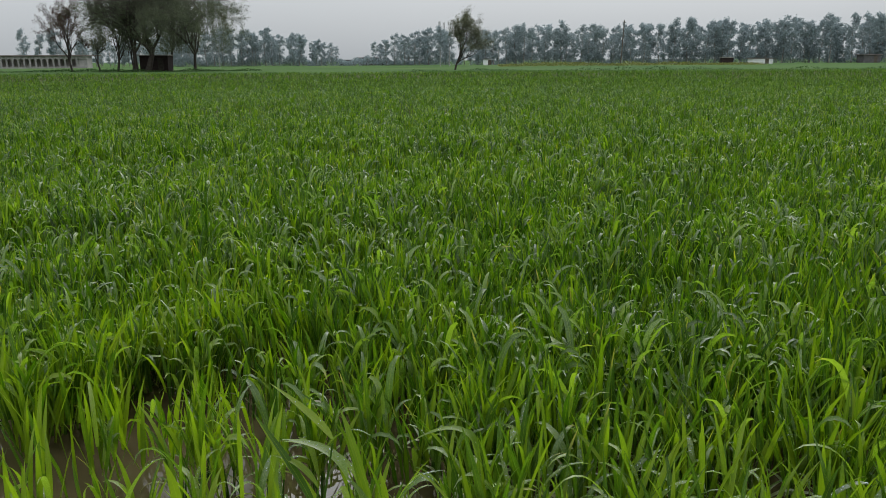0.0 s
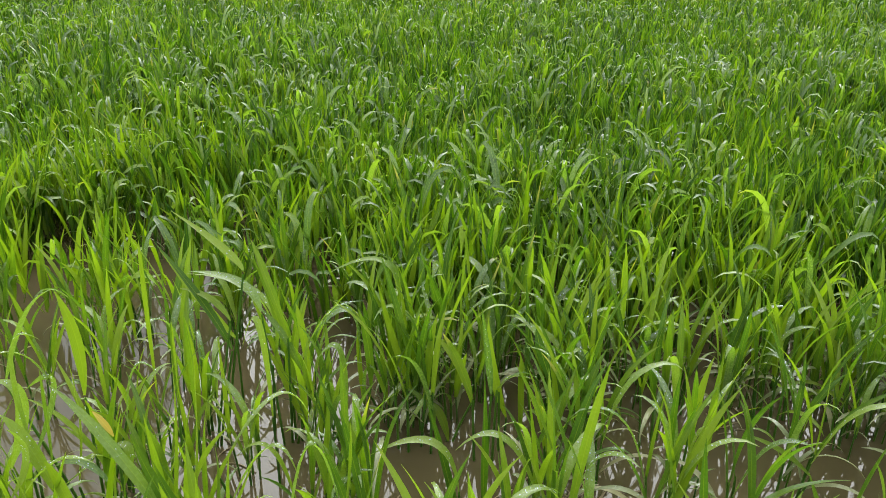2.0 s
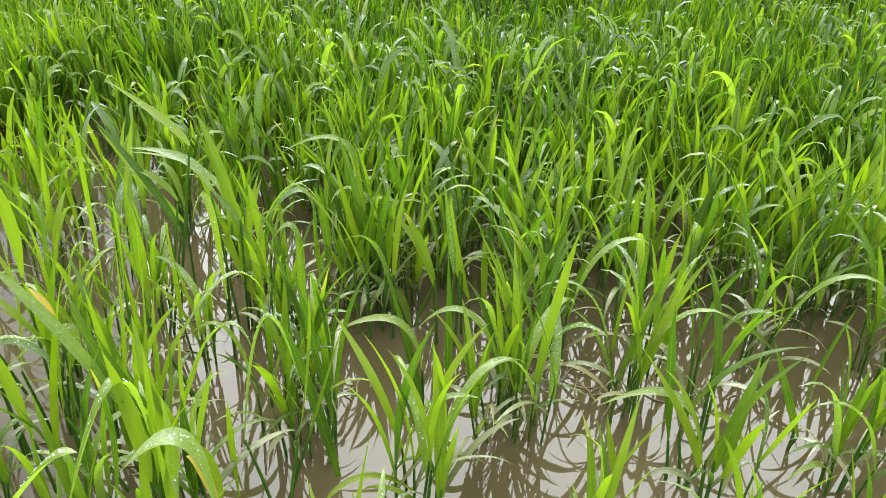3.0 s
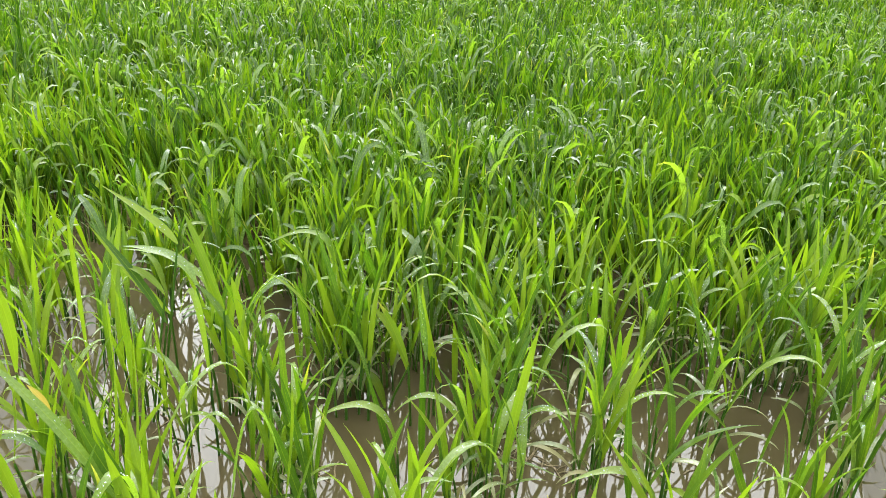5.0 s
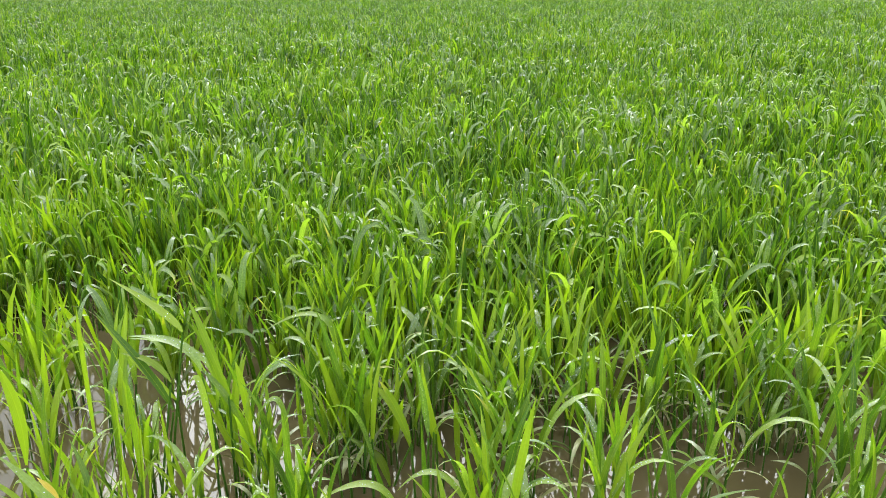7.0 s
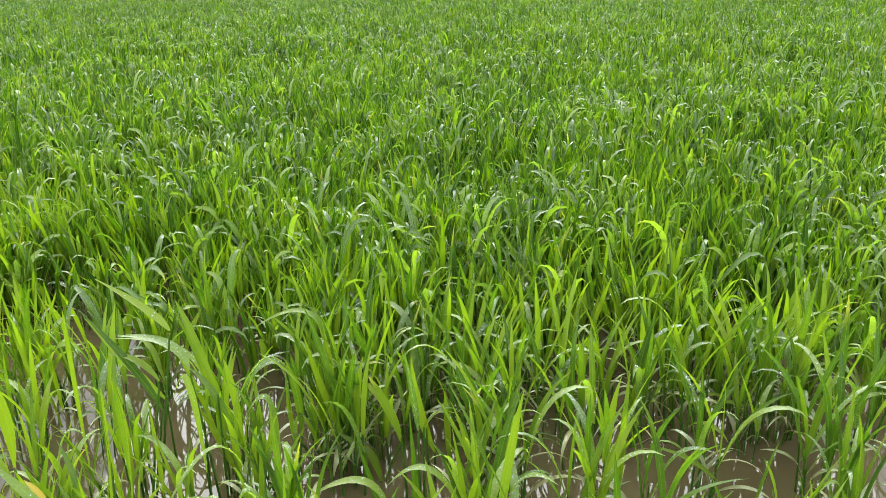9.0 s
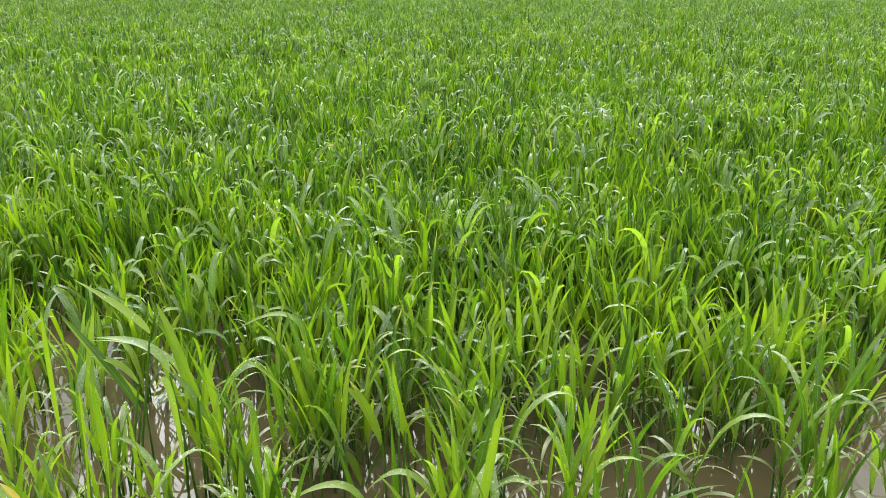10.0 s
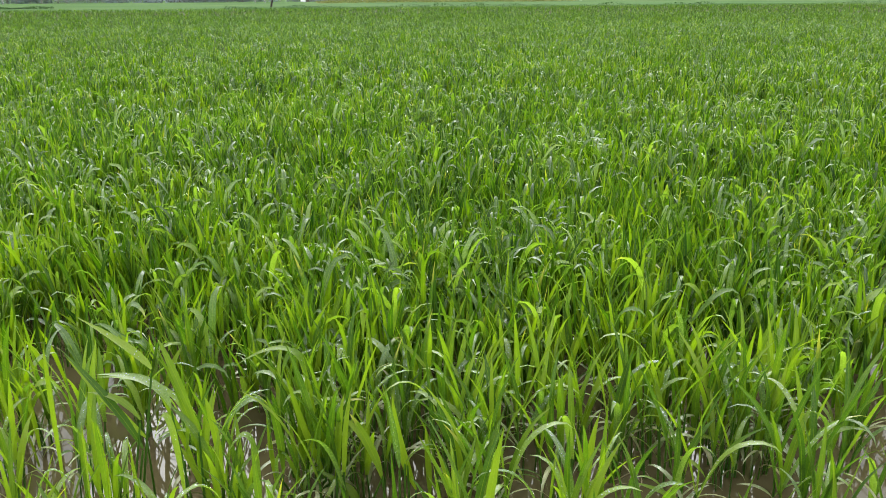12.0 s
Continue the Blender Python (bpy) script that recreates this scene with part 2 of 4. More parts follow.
bumped(nodes, links, b, noise_at(nodes, links, 7.0, 2.0), 0.02, 0.01)

# wet mud in the crop, grass and lighter fields further off
SOIL, nodes, links, b = material("field_soil", 1.0, 0.05)
g = nodes.new("ShaderNodeNewGeometry")
xyz = nodes.new("ShaderNodeSeparateXYZ")
links.new(g.outputs["Position"], xyz.inputs[0])
mud = ramp(nodes, (0.3, (0.030, 0.024, 0.014)), (0.7, (0.066, 0.052, 0.032)))
grass = ramp(nodes, (0.3, (0.032, 0.070, 0.018)), (0.55, (0.046, 0.088, 0.024)), (0.8, (0.075, 0.105, 0.036)))
links.new(noise_at(nodes, links, 6.0, 6.0), mud.inputs[0])
links.new(noise_at(nodes, links, 0.05, 8.0), grass.inputs[0])
far = maths(nodes, links, "GREATER_THAN", xyz.outputs[1], 82.4)
mix = nodes.new("ShaderNodeMixRGB")
links.new(far, mix.inputs[0])
links.new(mud.outputs[0], mix.inputs[1])
links.new(grass.outputs[0], mix.inputs[2])
links.new(mix.outputs[0], b.inputs["Base Color"])
bumped(nodes, links, b, noise_at(nodes, links, 14.0, 6.0), 0.5, 0.02)

# bead body is half opaque white, painting in the sky's reflection
DEW, nodes, links, b = material("dew", 0.04, 0.9)
b.inputs["Base Color"].default_value = (0.80, 0.88, 0.84, 1)
b.inputs["Transmission Weight"].default_value = 0.5
b.inputs["IOR"].default_value = 1.33


# ---- mesh helpers ----
def mesh_of(name, verts, quads, mat, uv=None, smooth=True, wet=None):
    """A mesh from arrays of vertices and quads."""
    verts, quads = np.asarray(verts, np.float32), np.asarray(quads, np.int32)
    me = bpy.data.meshes.new(name)
    me.vertices.add(len(verts))
    me.vertices.foreach_set("co", verts.ravel())
    me.loops.add(quads.size)
    me.loops.foreach_set("vertex_index", quads.ravel())
    me.polygons.add(len(quads))
    me.polygons.foreach_set("loop_start", np.arange(0, quads.size, quads.shape[1], dtype=np.int32))
    me.polygons.foreach_set("use_smooth", np.full(len(quads), smooth))
    if uv is not None:
        layer = me.uv_layers.new(name="UVMap")
        layer.data.foreach_set("uv", np.asarray(uv, np.float32)[quads.ravel()].ravel())
    if wet is not None:
        me.attributes.new("wet", "FLOAT", "POINT").data.foreach_set("value", np.asarray(wet, np.float32))
    me.materials.append(mat)
    me.update(calc_edges=True)
    me.validate()
    return me


def under(ob, parent):
    ob.parent = parent
    return ob


def part(name, bm, mat, parent, label=""):
    me = bpy.data.meshes.new(name)
    bm.to_mesh(me)
    bm.free()
    me.materials.append(mat)
    ob = new(name, me)
    ob.parent = parent
    if label:
        ob["label"] = label
    return ob


def box(bm, x0, x1, y0, y1, z0, z1, bevel=0.0):
    made = bmesh.ops.create_cube(bm, size=1.0, matrix=Matrix.Translation(((x0 + x1) / 2, (y0 + y1) / 2, (z0 + z1) / 2)) @ Matrix.Diagonal((x1 - x0, y1 - y0, z1 - z0, 1)))
    if bevel:
        edges = list({e for v in made["verts"] for e in v.link_edges})
        bmesh.ops.bevel(bm, geom=edges, offset=bevel, segments=1, affect="EDGES")
    return bm


def tube(points, radii, sides):
    """Vertices and quads of a tapered tube along points."""
    pts = np.asarray(points, float)
    n = len(pts)
    tang = np.gradient(pts, axis=0)
    tang /= np.linalg.norm(tang, axis=1)[:, None] + 1e-9
    side = np.cross(tang, (0.31, 0.95, 0.05))
    side /= np.linalg.norm(side, axis=1)[:, None] + 1e-9
    other = np.cross(tang, side)
    a = np.linspace(0, 2 * np.pi, sides, endpoint=False)
    ring = side[:, None] * np.cos(a)[None, :, None] + other[:, None] * np.sin(a)[None, :, None]
    verts = (pts[:, None] + ring * np.asarray(radii)[:, None, None]).reshape(-1, 3)
    i, j = np.meshgrid(np.arange(n - 1), np.arange(sides), indexing="ij")
    k = (j + 1) % sides
    quads = np.stack([i * sides + j, i * sides + k, (i + 1) * sides + k, (i + 1) * sides + j], -1).reshape(-1, 4)
    return verts, quads


def join(pieces):
    """One pair of arrays out of many."""
    verts, quads, n = [], [], 0
    for v, q in pieces:
        verts.append(v)
        quads.append(np.asarray(q) + n)
        n += len(v)
    return np.concatenate(verts), np.concatenate(quads)


def blades(base, az, el, bend, power, length, width, twist, curl, steps, wide=True):
    """Vertices, quads and uv of many grass blades at once. Each leaves its base at the elevation el towards az, bends over by
    bend along its length, and narrows to a point; wide blades have a folded midrib."""
    n = len(az)
    s = np.linspace(0, 1, steps + 1)
    mid = (s[1:] + s[:-1]) / 2
    th = el[:, None] - bend[:, None] * mid[None] ** power[:, None]
    aa = az[:, None] + curl[:, None] * mid[None]
    step = (length / steps)[:, None]
    d = np.stack([np.cos(th) * np.cos(aa), np.cos(th) * np.sin(aa), np.sin(th)], -1)
    p = np.concatenate([np.zeros((n, 1, 3)), np.cumsum(d * step[..., None], 1)], 1) + base[:, None]
    tang = np.concatenate([d[:, :1], (d[:, 1:] + d[:, :-1]) / 2, d[:, -1:]], 1)
    tang /= np.linalg.norm(tang, axis=2)[..., None] + 1e-9
    full = np.concatenate([aa[:, :1], (aa[:, 1:] + aa[:, :-1]) / 2, aa[:, -1:]], 1)
    c = np.stack([-np.sin(full), np.cos(full), np.zeros_like(full)], -1)
    nrm = np.cross(c, tang)
    tw = twist[:, None] * s[None]
    c, nrm = c * np.cos(tw)[..., None] + nrm * np.sin(tw)[..., None], nrm * np.cos(tw)[..., None] - c * np.sin(tw)[..., None]
    prof = (0.62 + 0.38 * np.sin(np.minimum(s / 0.4, 1) * np.pi / 2)) * (1 - np.clip((s - 0.45) / 0.55, 0, 1) ** 2.1)
    prof = np.maximum(prof, 0.03)
    half = (width[:, None] * prof[None] / 2)[..., None]
    if wide:
        rows = np.stack([p + c * half, p + nrm * half * 0.35, p - c * half], 2)
    else:
        rows = np.stack([p + c * half, p - c * half], 2)
    m = rows.shape[2]
    verts = rows.reshape(-1, 3)
    u = np.broadcast_to(np.linspace(0, 1, m)[None, None], (n, steps + 1, m))
    v = np.broadcast_to(s[None, :, None], (n, steps + 1, m))
    uv = np.stack([u, v], -1).reshape(-1, 2)
    i, j, k = np.meshgrid(np.arange(n), np.arange(steps), np.arange(m - 1), indexing="ij")
    a = (i * (steps + 1) + j) * m + k
    quads = np.stack([a, a + 1, a + m + 1, a + m], -1).reshape(-1, 4)
    return verts, quads, uv, p, -nrm


# ---- ground, water and the far fields ----
def ground_height(x, y):
    """Mud under the crop, rising clear of the water further out, a low bank where the camera stands, a bund at the far end of the field."""
    h = -0.05 + 0.08 * np.clip((y - 15) / 10, 0, 1)
    h = np.where(y > 82.2, 0.08, h)
    h = h + 0.30 * np.exp(-((y - 83.2) / 0.6) ** 2) * (x > -6) + 0.25 * np.clip((0.55 - y) / 0.3, 0, 1) * (y > -3)
    h = np.where(y <= -3, 0.1, h)
    return h


gx = np.unique(np.concatenate([np.array([-2500, -1200, -600, -300.0]), np.linspace(-160, 160, 81), np.array([300, 600, 1200, 2500.0])]))
gy = np.unique(np.concatenate([np.array([-2500, -800, -200, -50, -10, -3.5]), np.linspace(-3, 2, 41), np.linspace(3, 82, 33), np.linspace(82.2, 85, 15), np.linspace(87, 300, 34), np.array([500, 900, 1600, 2500.0])]))
X, Y = np.meshgrid(gx, gy, indexing="xy")
gv = np.stack([X, Y, ground_height(X, Y)], -1).reshape(-1, 3)
i, j = np.meshgrid(np.arange(len(gy) - 1), np.arange(len(gx) - 1), indexing="ij")
a = i * len(gx) + j
gq = np.stack([a, a + 1, a + len(gx) + 1, a + len(gx)], -1).reshape(-1, 4)
ground = tagged(new("ground", mesh_of("ground", gv, gq, SOIL)), "wet brown field soil with green fields beyond", "ground", kind="structure")
wx, wy = np.linspace(-140, 140, 15), np.linspace(0.35, 82.3, 12)
X, Y = np.meshgrid(wx, wy, indexing="xy")
i, j = np.meshgrid(np.arange(11), np.arange(14), indexing="ij")
a = i * 15 + j
water = tagged(new("water", mesh_of("water", np.stack([X, Y, X * 0], -1).reshape(-1, 3), np.stack([a, a + 1, a + 16, a + 15], -1).reshape(-1, 4), WATER)),
               "shallow muddy brown water standing between the plants", "water", kind="structure")

rng = np.random.default_rng(7)


# ---- the crop beyond the first plants: one sward, finer near the bank ----
OPEN_WATER = [(-0.95, 2.95, 0.30, 0.14), (-0.55, 2.30, 0.20, 0.10), (1.06, 2.26, 0.12, 0.08), (0.0, 2.35, 0.22, 0.08)]


def value_noise(x, y, scale, seed):
    """Smooth noise between -1 and 1 over the plan."""
    g = np.random.default_rng(seed)
    table = g.uniform(-1, 1, (64, 64))
    fx, fy = x * scale, y * scale
    i, j = np.floor(fx).astype(int), np.floor(fy).astype(int)
    u, v = fx - i, fy - j
    u, v = u * u * (3 - 2 * u), v * v * (3 - 2 * v)
    at = lambda a, b: table[a % 64, b % 64]
    return (at(i, j) * (1 - u) + at(i + 1, j) * u) * (1 - v) + (at(i, j + 1) * (1 - u) + at(i + 1, j + 1) * u) * v


def thinned(g, px, py):
    """Which plants stand: fewer in the flooded corner and on open water, gappy elsewhere."""
    n = len(px)
    keep = (py < 82.2) & (py > 0.95) & (g.random(n) < np.maximum(0.72, 0.85 + 0.4 * value_noise(px, py, 1.3, 9) + 0.6 * (py < 3.6) + 0.6 * (py > 16)))
    keep &= (((px + 0.78) / 0.70) ** 2 + ((py - 2.50) / 0.95) ** 2 > g.uniform(0.7, 1.2, n)) | (g.random(n) < 0.36)
    keep &= g.random(n) < 0.25 + 0.80 * (np.hypot(px - 0.13, py - 0.15) - 2.3)
    for cx, cy, cw, ch in OPEN_WATER:
        keep &= ((px - cx) / cw) ** 2 + ((py - cy) / ch) ** 2 > g.uniform(0.4, 1.2, n)
    return keep


def sward(name, near, far_, upright, arched, widen, label, seed, tall=1.0, tuft=9, even=0.0, sheen_scale=1.0, a0=radians(-34), a1=radians(42)):
    """A ring sector of crop. upright and arched: blades a square metre, segments a blade, and whether a midrib is
    folded in. even: how level the canopy is. Further out a factor cuts both the coat and the painted sheen.
    """
    g = np.random.default_rng(seed)
    area = (a1 - a0) * (far_ ** 2 - near ** 2) / 2
    plants = int(area * (upright[0] + arched[0]) / tuft)
    rr = np.sqrt(g.uniform(near ** 2, far_ ** 2, plants))
    bearing = g.uniform(a0, a1, plants)
    px, py = 0.13 + rr * np.sin(bearing), 0.15 + rr * np.cos(bearing)
    keep = thinned(g, px, py)
    share = keep.mean()
    px, py = px[keep], py[keep]
    plants = len(px)
    # leaves gather in tufts that share a height and a lean
    rough = 1 - even
    vigour = 1 + rough * 0.16 * value_noise(px, py, 0.8, 5) + 0.10 * rough * value_noise(px, py, 3.0, 6) + rough * g.normal(0, 0.06, plants) + even * 0.09 * value_noise(px, py, 0.25, 4) - 0.10 * (((px + 0.65) / 0.8) ** 2 + ((py - 2.45) / 0.9) ** 2 < 1)
    lean = g.uniform(0, 2 * np.pi, plants)
    droopy = np.clip(1 + 0.75 * value_noise(px, py, 1.7, 8), 0.2, 2.0)
    verts, quads, uvs, wets, count = [], [], [], [], 0
    for (per_m2, steps, wide), bent in ((upright, False), (arched, True)):
        n = int(area * per_m2 * share)
        odds = np.cumsum(droopy if bent else np.ones(plants))
        who = np.minimum(np.searchsorted(odds, g.random(n) * odds[-1]), plants - 1)
        x, y = px[who] + g.normal(0, 0.026, n), py[who] + g.normal(0, 0.026, n)
        if bent:
            el, bend, power = np.radians(g.uniform(58, 85, n)), np.radians(g.uniform(85, 185, n)), g.uniform(1.8, 4.8, n)
            low, length, width = g.uniform(0.08 + 0.1 * even, 0.27, n), g.uniform(0.16, 0.27 - 0.05 * even, n), g.uniform(0.012, 0.022 - 0.004 * even, n)
            # bent leaves take most of the coat and the painted sheen
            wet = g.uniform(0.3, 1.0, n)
        else:
            el, bend, power = np.radians(g.uniform(71, 90, n)), np.radians(g.uniform(2, 38, n)), g.uniform(1.2, 2.6, n)
            low, length, width = g.uniform(0.02 + 0.06 * even, 0.17 - 0.04 * even, n), g.uniform(0.22 + 0.04 * even, 0.34 - 0.02 * even, n), g.uniform(0.009, 0.018, n)
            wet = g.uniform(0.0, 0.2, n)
        base = np.stack([x, y, low * vigour[who]], -1)
        az = np.where(g.random(n) < 0.4, lean[who] + g.normal(0, 0.6, n), g.uniform(0, 2 * np.pi, n))
        v, q, uv, _, _ = blades(base, az, el, bend, power, length * tall * vigour[who], width * widen, g.uniform(-1.4, 1.4, n), g.uniform(-0.5, 0.5, n), steps, wide)
        verts.append(v)
        quads.append(q + count)
        uvs.append(uv)
        wets.append(np.repeat(wet * sheen_scale, len(v) // n))
        count += len(v)
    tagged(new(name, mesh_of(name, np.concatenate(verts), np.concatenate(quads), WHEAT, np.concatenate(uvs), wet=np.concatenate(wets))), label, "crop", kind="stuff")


sward("wheat_sward", 2.30, 4.2, (1380, 4, True), (490, 7, True), 1.17, "dense young green wheat wet with rain", 11)
sward("wheat_sward", 4.2, 8.0, (1020, 3, False), (390, 5, True), 1.2, "dense young green wheat wet with rain", 12)
sward("wheat_sward", 8.0, 16.0, (430, 2, False), (190, 4, False), 1.3, "dense young green wheat wet with rain", 13, even=0.3, sheen_scale=0.65)
sward("wheat_sward", 16.0, 34.0, (120, 1, False), (55, 3, False), 1.5, "dense young green wheat", 14, 1.04, tuft=4, even=0.75, sheen_scale=0.4)
sward("wheat_sward", 34.0, 54.0, (42, 1, False), (14, 2, False), 2.1, "dense young green wheat", 16, 1.06, tuft=2, even=0.9, sheen_scale=0.35)
sward("wheat_sward", 54.0, 96.0, (9, 1, False), (3, 2, False), 3.4, "dense young green wheat reaching the far bund", 15, 1.08, tuft=1, even=0.95, sheen_scale=0.3)

# the same crop to either side along the bank
for k, (b0, b1) in enumerate(((-89, -34), (42, 89))):
    sward("wheat_sward", 1.6, 7.0, (150, 2, False), (100, 3, False), 1.7, "dense young green wheat along the bank", 21 + k, tuft=5, a0=radians(b0), a1=radians(b1))
    sward("wheat_sward", 7.0, 26.0, (18, 2, False), (12, 3, False), 3.2, "dense young green wheat", 23 + k, 1.1, tuft=4, a0=radians(b0), a1=radians(b1))
    sward("wheat_sward", 26.0, 120.0, (0.9, 2, False), (0.6, 2, False), 9.0, "dense young green wheat", 25 + k, 1.2, tuft=2, a0=radians(b0), a1=radians(b1))


# ---- the first plants, standing in the water ----
def one_blade(g, base, az, el, bend, power, length, width, twist=0.0, curl=0.0, steps=11):
    arr = lambda v: np.array([v], float)
    return blades(np.array([base], float), arr(az), np.radians(arr(el)), np.radians(arr(bend)), arr(power), arr(length), arr(width), arr(twist), arr(curl), steps, True)


def drops_on(g, p, nrm, width, count):
    """Beads of rain on the upper side of a blade."""
    pieces = []
    for _ in range(count):
        f = g.uniform(0.25, 0.85) * (len(p) - 1)
        i = int(f)
        c = p[i] * (1 - f + i) + p[min(i + 1, len(p) - 1)] * (f - i)
        up = nrm[i] if nrm[i][2] > 0 else -nrm[i]
        t = p[min(i + 1, len(p) - 1)] - p[i]
        t = t / (np.linalg.norm(t) + 1e-9)
        side = np.cross(up, t)
        c = c + side * g.uniform(-0.36, 0.36) * width * (1 - (f / len(p)) ** 2) + up * 0.0006
        r = 0.0005 + 0.0013 * g.random() ** 2
        w = [c + (t * math.cos(q) + side * math.sin(q)) * r for q in (0, 1.57, 3.14, 4.71)]
        u = [c + (t * math.cos(q) + side * math.sin(q)) * r * 0.6 + up * r * 0.8 for q in (0, 1.57, 3.14, 4.71)]
        v = np.array(w + u)
        q = [(k, (k + 1) % 4, 4 + (k + 1) % 4, 4 + k) for k in range(4)] + [(4, 5, 6, 7)]
        pieces.append((v, np.array(q)))
    return join(pieces)


PLANT_LABEL = "young wheat plant with rain-beaded leaves standing in muddy water"


def leaf_of(g, plant, base, az, el, bend, power, length, width, twist, curl, beads=0, mat=WHEAT):
    v, q, uv, p, nrm = one_blade(g, base, az, el, bend, power, length, width, twist, curl)
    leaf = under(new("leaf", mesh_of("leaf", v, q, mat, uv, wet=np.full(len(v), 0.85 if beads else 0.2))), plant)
    if beads:
        dv, dq = drops_on(g, p[0], nrm[0], width, beads)
        drop = under(new("rain_beading", mesh_of("rain_beading", dv, dq, DEW)), leaf)
        tagged(drop, "whitened beads of rain", kind="stuff")
    return leaf


def wheat_plant(seed, tillers, tall):
    g = np.random.default_rng(seed)
    plant = tagged(new("wheat_plant"), PLANT_LABEL, "wheat plant", "wheat plants in the water")
    for _ in range(tillers):
        a = g.uniform(0, 2 * np.pi)
        foot = np.array([math.cos(a), math.sin(a), 0]) * g.uniform(0.008, 0.050)
        lean = np.radians(g.uniform(0, 8))
        out = a + g.uniform(-0.6, 0.6)
        h = g.uniform(0.10, 0.19) * tall
        way = np.array([math.sin(lean) * math.cos(out), math.sin(lean) * math.sin(out), math.cos(lean)])
        r = g.uniform(0.0020, 0.0034)
        pts = [foot + way * h * k + np.array([0, 0, -0.03]) * (k == 0) for k in (0, 0.35, 0.7, 1.0)]
        v, q = tube(pts, [r * 1.1, r * 1.1, r, r * 0.7], 6)
        under(new("stem", mesh_of("stem", v, q, STEM)), plant)
        turn = g.uniform(0, 2 * np.pi)
        # the newest leaf stands up, the next arch over, the lowest droops
        for k, (low, up) in enumerate(((0.95, 1.0), (0.7, 0.85), (0.35, 0.5), (0.15, 0.4))):
            if (k == 2 and g.random() < 0.4) or (k == 3 and g.random() < 0.7):
                continue
            base = foot + way * h * g.uniform(low, up)
            az = turn + k * np.pi + g.uniform(-0.5, 0.5)
            if k == 0:
                leaf_of(g, plant, base, az, g.uniform(72, 89), g.uniform(4, 45), g.uniform(1.3, 2.5), g.uniform(0.22, 0.34) * tall, g.uniform(0.012, 0.019), g.uniform(-1.3, 1.3), g.uniform(-0.3, 0.3))
            elif k == 1:
                bent = g.random() < 0.58
                leaf_of(g, plant, base, az, g.uniform(70, 85), g.uniform(95, 175) if bent else g.uniform(8, 45), g.uniform(1.8, 3.8), g.uniform(0.20, 0.32) * tall, g.uniform(0.014, 0.022),
                        g.uniform(-0.6, 0.6), g.uniform(-0.4, 0.4), int(g.uniform(8, 26)) if bent else 0)
            else:
                leaf_of(g, plant, base, az, g.uniform(50, 76), g.uniform(70, 150), g.uniform(1.2, 2.6), g.uniform(0.13, 0.24) * tall, g.uniform(0.009, 0.015), g.uniform(-0.8, 0.8), g.uniform(-0.5, 0.5),
                        int(g.uniform(0, 5)), DRY_LEAF if k == 3 or g.random() < 0.45 else WHEAT)
    return plant


def arched_leaf(g, plant, start, top, tip, width, roll=0.0, beads=0, mat=WHEAT):
    """A single broad blade from its sheath over its highest bend to its tip."""
    s, a, t = (np.array(p, float) for p in (start, top, tip))
    u = np.linspace(0, 1, 13)[:, None]
    m = 0.55
    c = (a - (1 - m) ** 2 * s - m * m * t) / (2 * m * (1 - m))
    p = (1 - u) ** 2 * s + 2 * u * (1 - u) * c + u * u * t
    tang = np.gradient(p, axis=0)
    tang /= np.linalg.norm(tang, axis=1)[:, None]
    flat = np.cross(t - s, (0, 0, 1.0))
    flat = flat / (np.linalg.norm(flat) + 1e-9)
    side = flat - tang * (tang @ flat)[:, None]
    side /= np.linalg.norm(side, axis=1)[:, None]
    nrm = np.cross(side, tang)
    r = radians(roll) * np.linspace(1.0, 0.4, 13)[:, None]
    side, nrm = side * np.cos(r) + nrm * np.sin(r), nrm * np.cos(r) - side * np.sin(r)
    w = u[:, 0]
    prof = np.maximum((0.22 + 0.78 * np.sin(np.minimum(w / 0.38, 1) * np.pi / 2)) * (1 - np.clip((w - 0.45) / 0.55, 0, 1) ** 1.9), 0.03)
    half = (width * prof / 2)[:, None]
    rows = np.stack([p + side * half, p - nrm * half * 0.3, p - side * half], 1).reshape(-1, 3)
    uv = np.stack([np.tile([0, 0.5, 1.0], 13), np.repeat(w, 3)], -1)
    k = np.array([i * 3 + j for i in range(12) for j in range(2)])
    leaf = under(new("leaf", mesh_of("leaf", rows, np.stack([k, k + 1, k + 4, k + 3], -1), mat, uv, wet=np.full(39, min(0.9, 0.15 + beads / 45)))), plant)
    if beads:
        dv, dq = drops_on(g, p, np.where(nrm[:, 2:] > 0, nrm, -nrm), width, beads)
        tagged(under(new("rain_beading", mesh_of("rain_beading", dv, dq, DEW)), leaf), "whitened beads of rain", kind="stuff")
    return leaf


def broad_plant(seed, foot, leaves):
    """A plant with a few conspicuous broad leaves, each from its own stem at the foot."""
    g = np.random.default_rng(seed)
    plant = tagged(new("wheat_plant"), "young wheat plant with broad arching rain-beaded leaves in muddy water", "wheat plant", "wheat plants in the water")
    plant.matrix_basis = Matrix.Translation((*foot, 0))
    o = np.array([*foot, 0])
    for start, top, tip, width, roll, beads, *mat in leaves:
        a = np.array(start) - o
        arched_leaf(g, plant, a, np.array(top) - o, np.array(tip) - o, width, roll, beads, *mat)
        b = np.array([a[0] * 0.3 + g.uniform(-0.012, 0.012), a[1] * 0.3 + g.uniform(-0.012, 0.012), -0.03])
        v, q = tube([b, b * 0.55 + a * 0.45 + np.array([0, 0, 0.01]), a * 0.98 + b * 0.02], [0.0036, 0.0034, 0.0026], 6)
        under(new("stem", mesh_of("stem", v, q, STEM)), plant)
    return plant


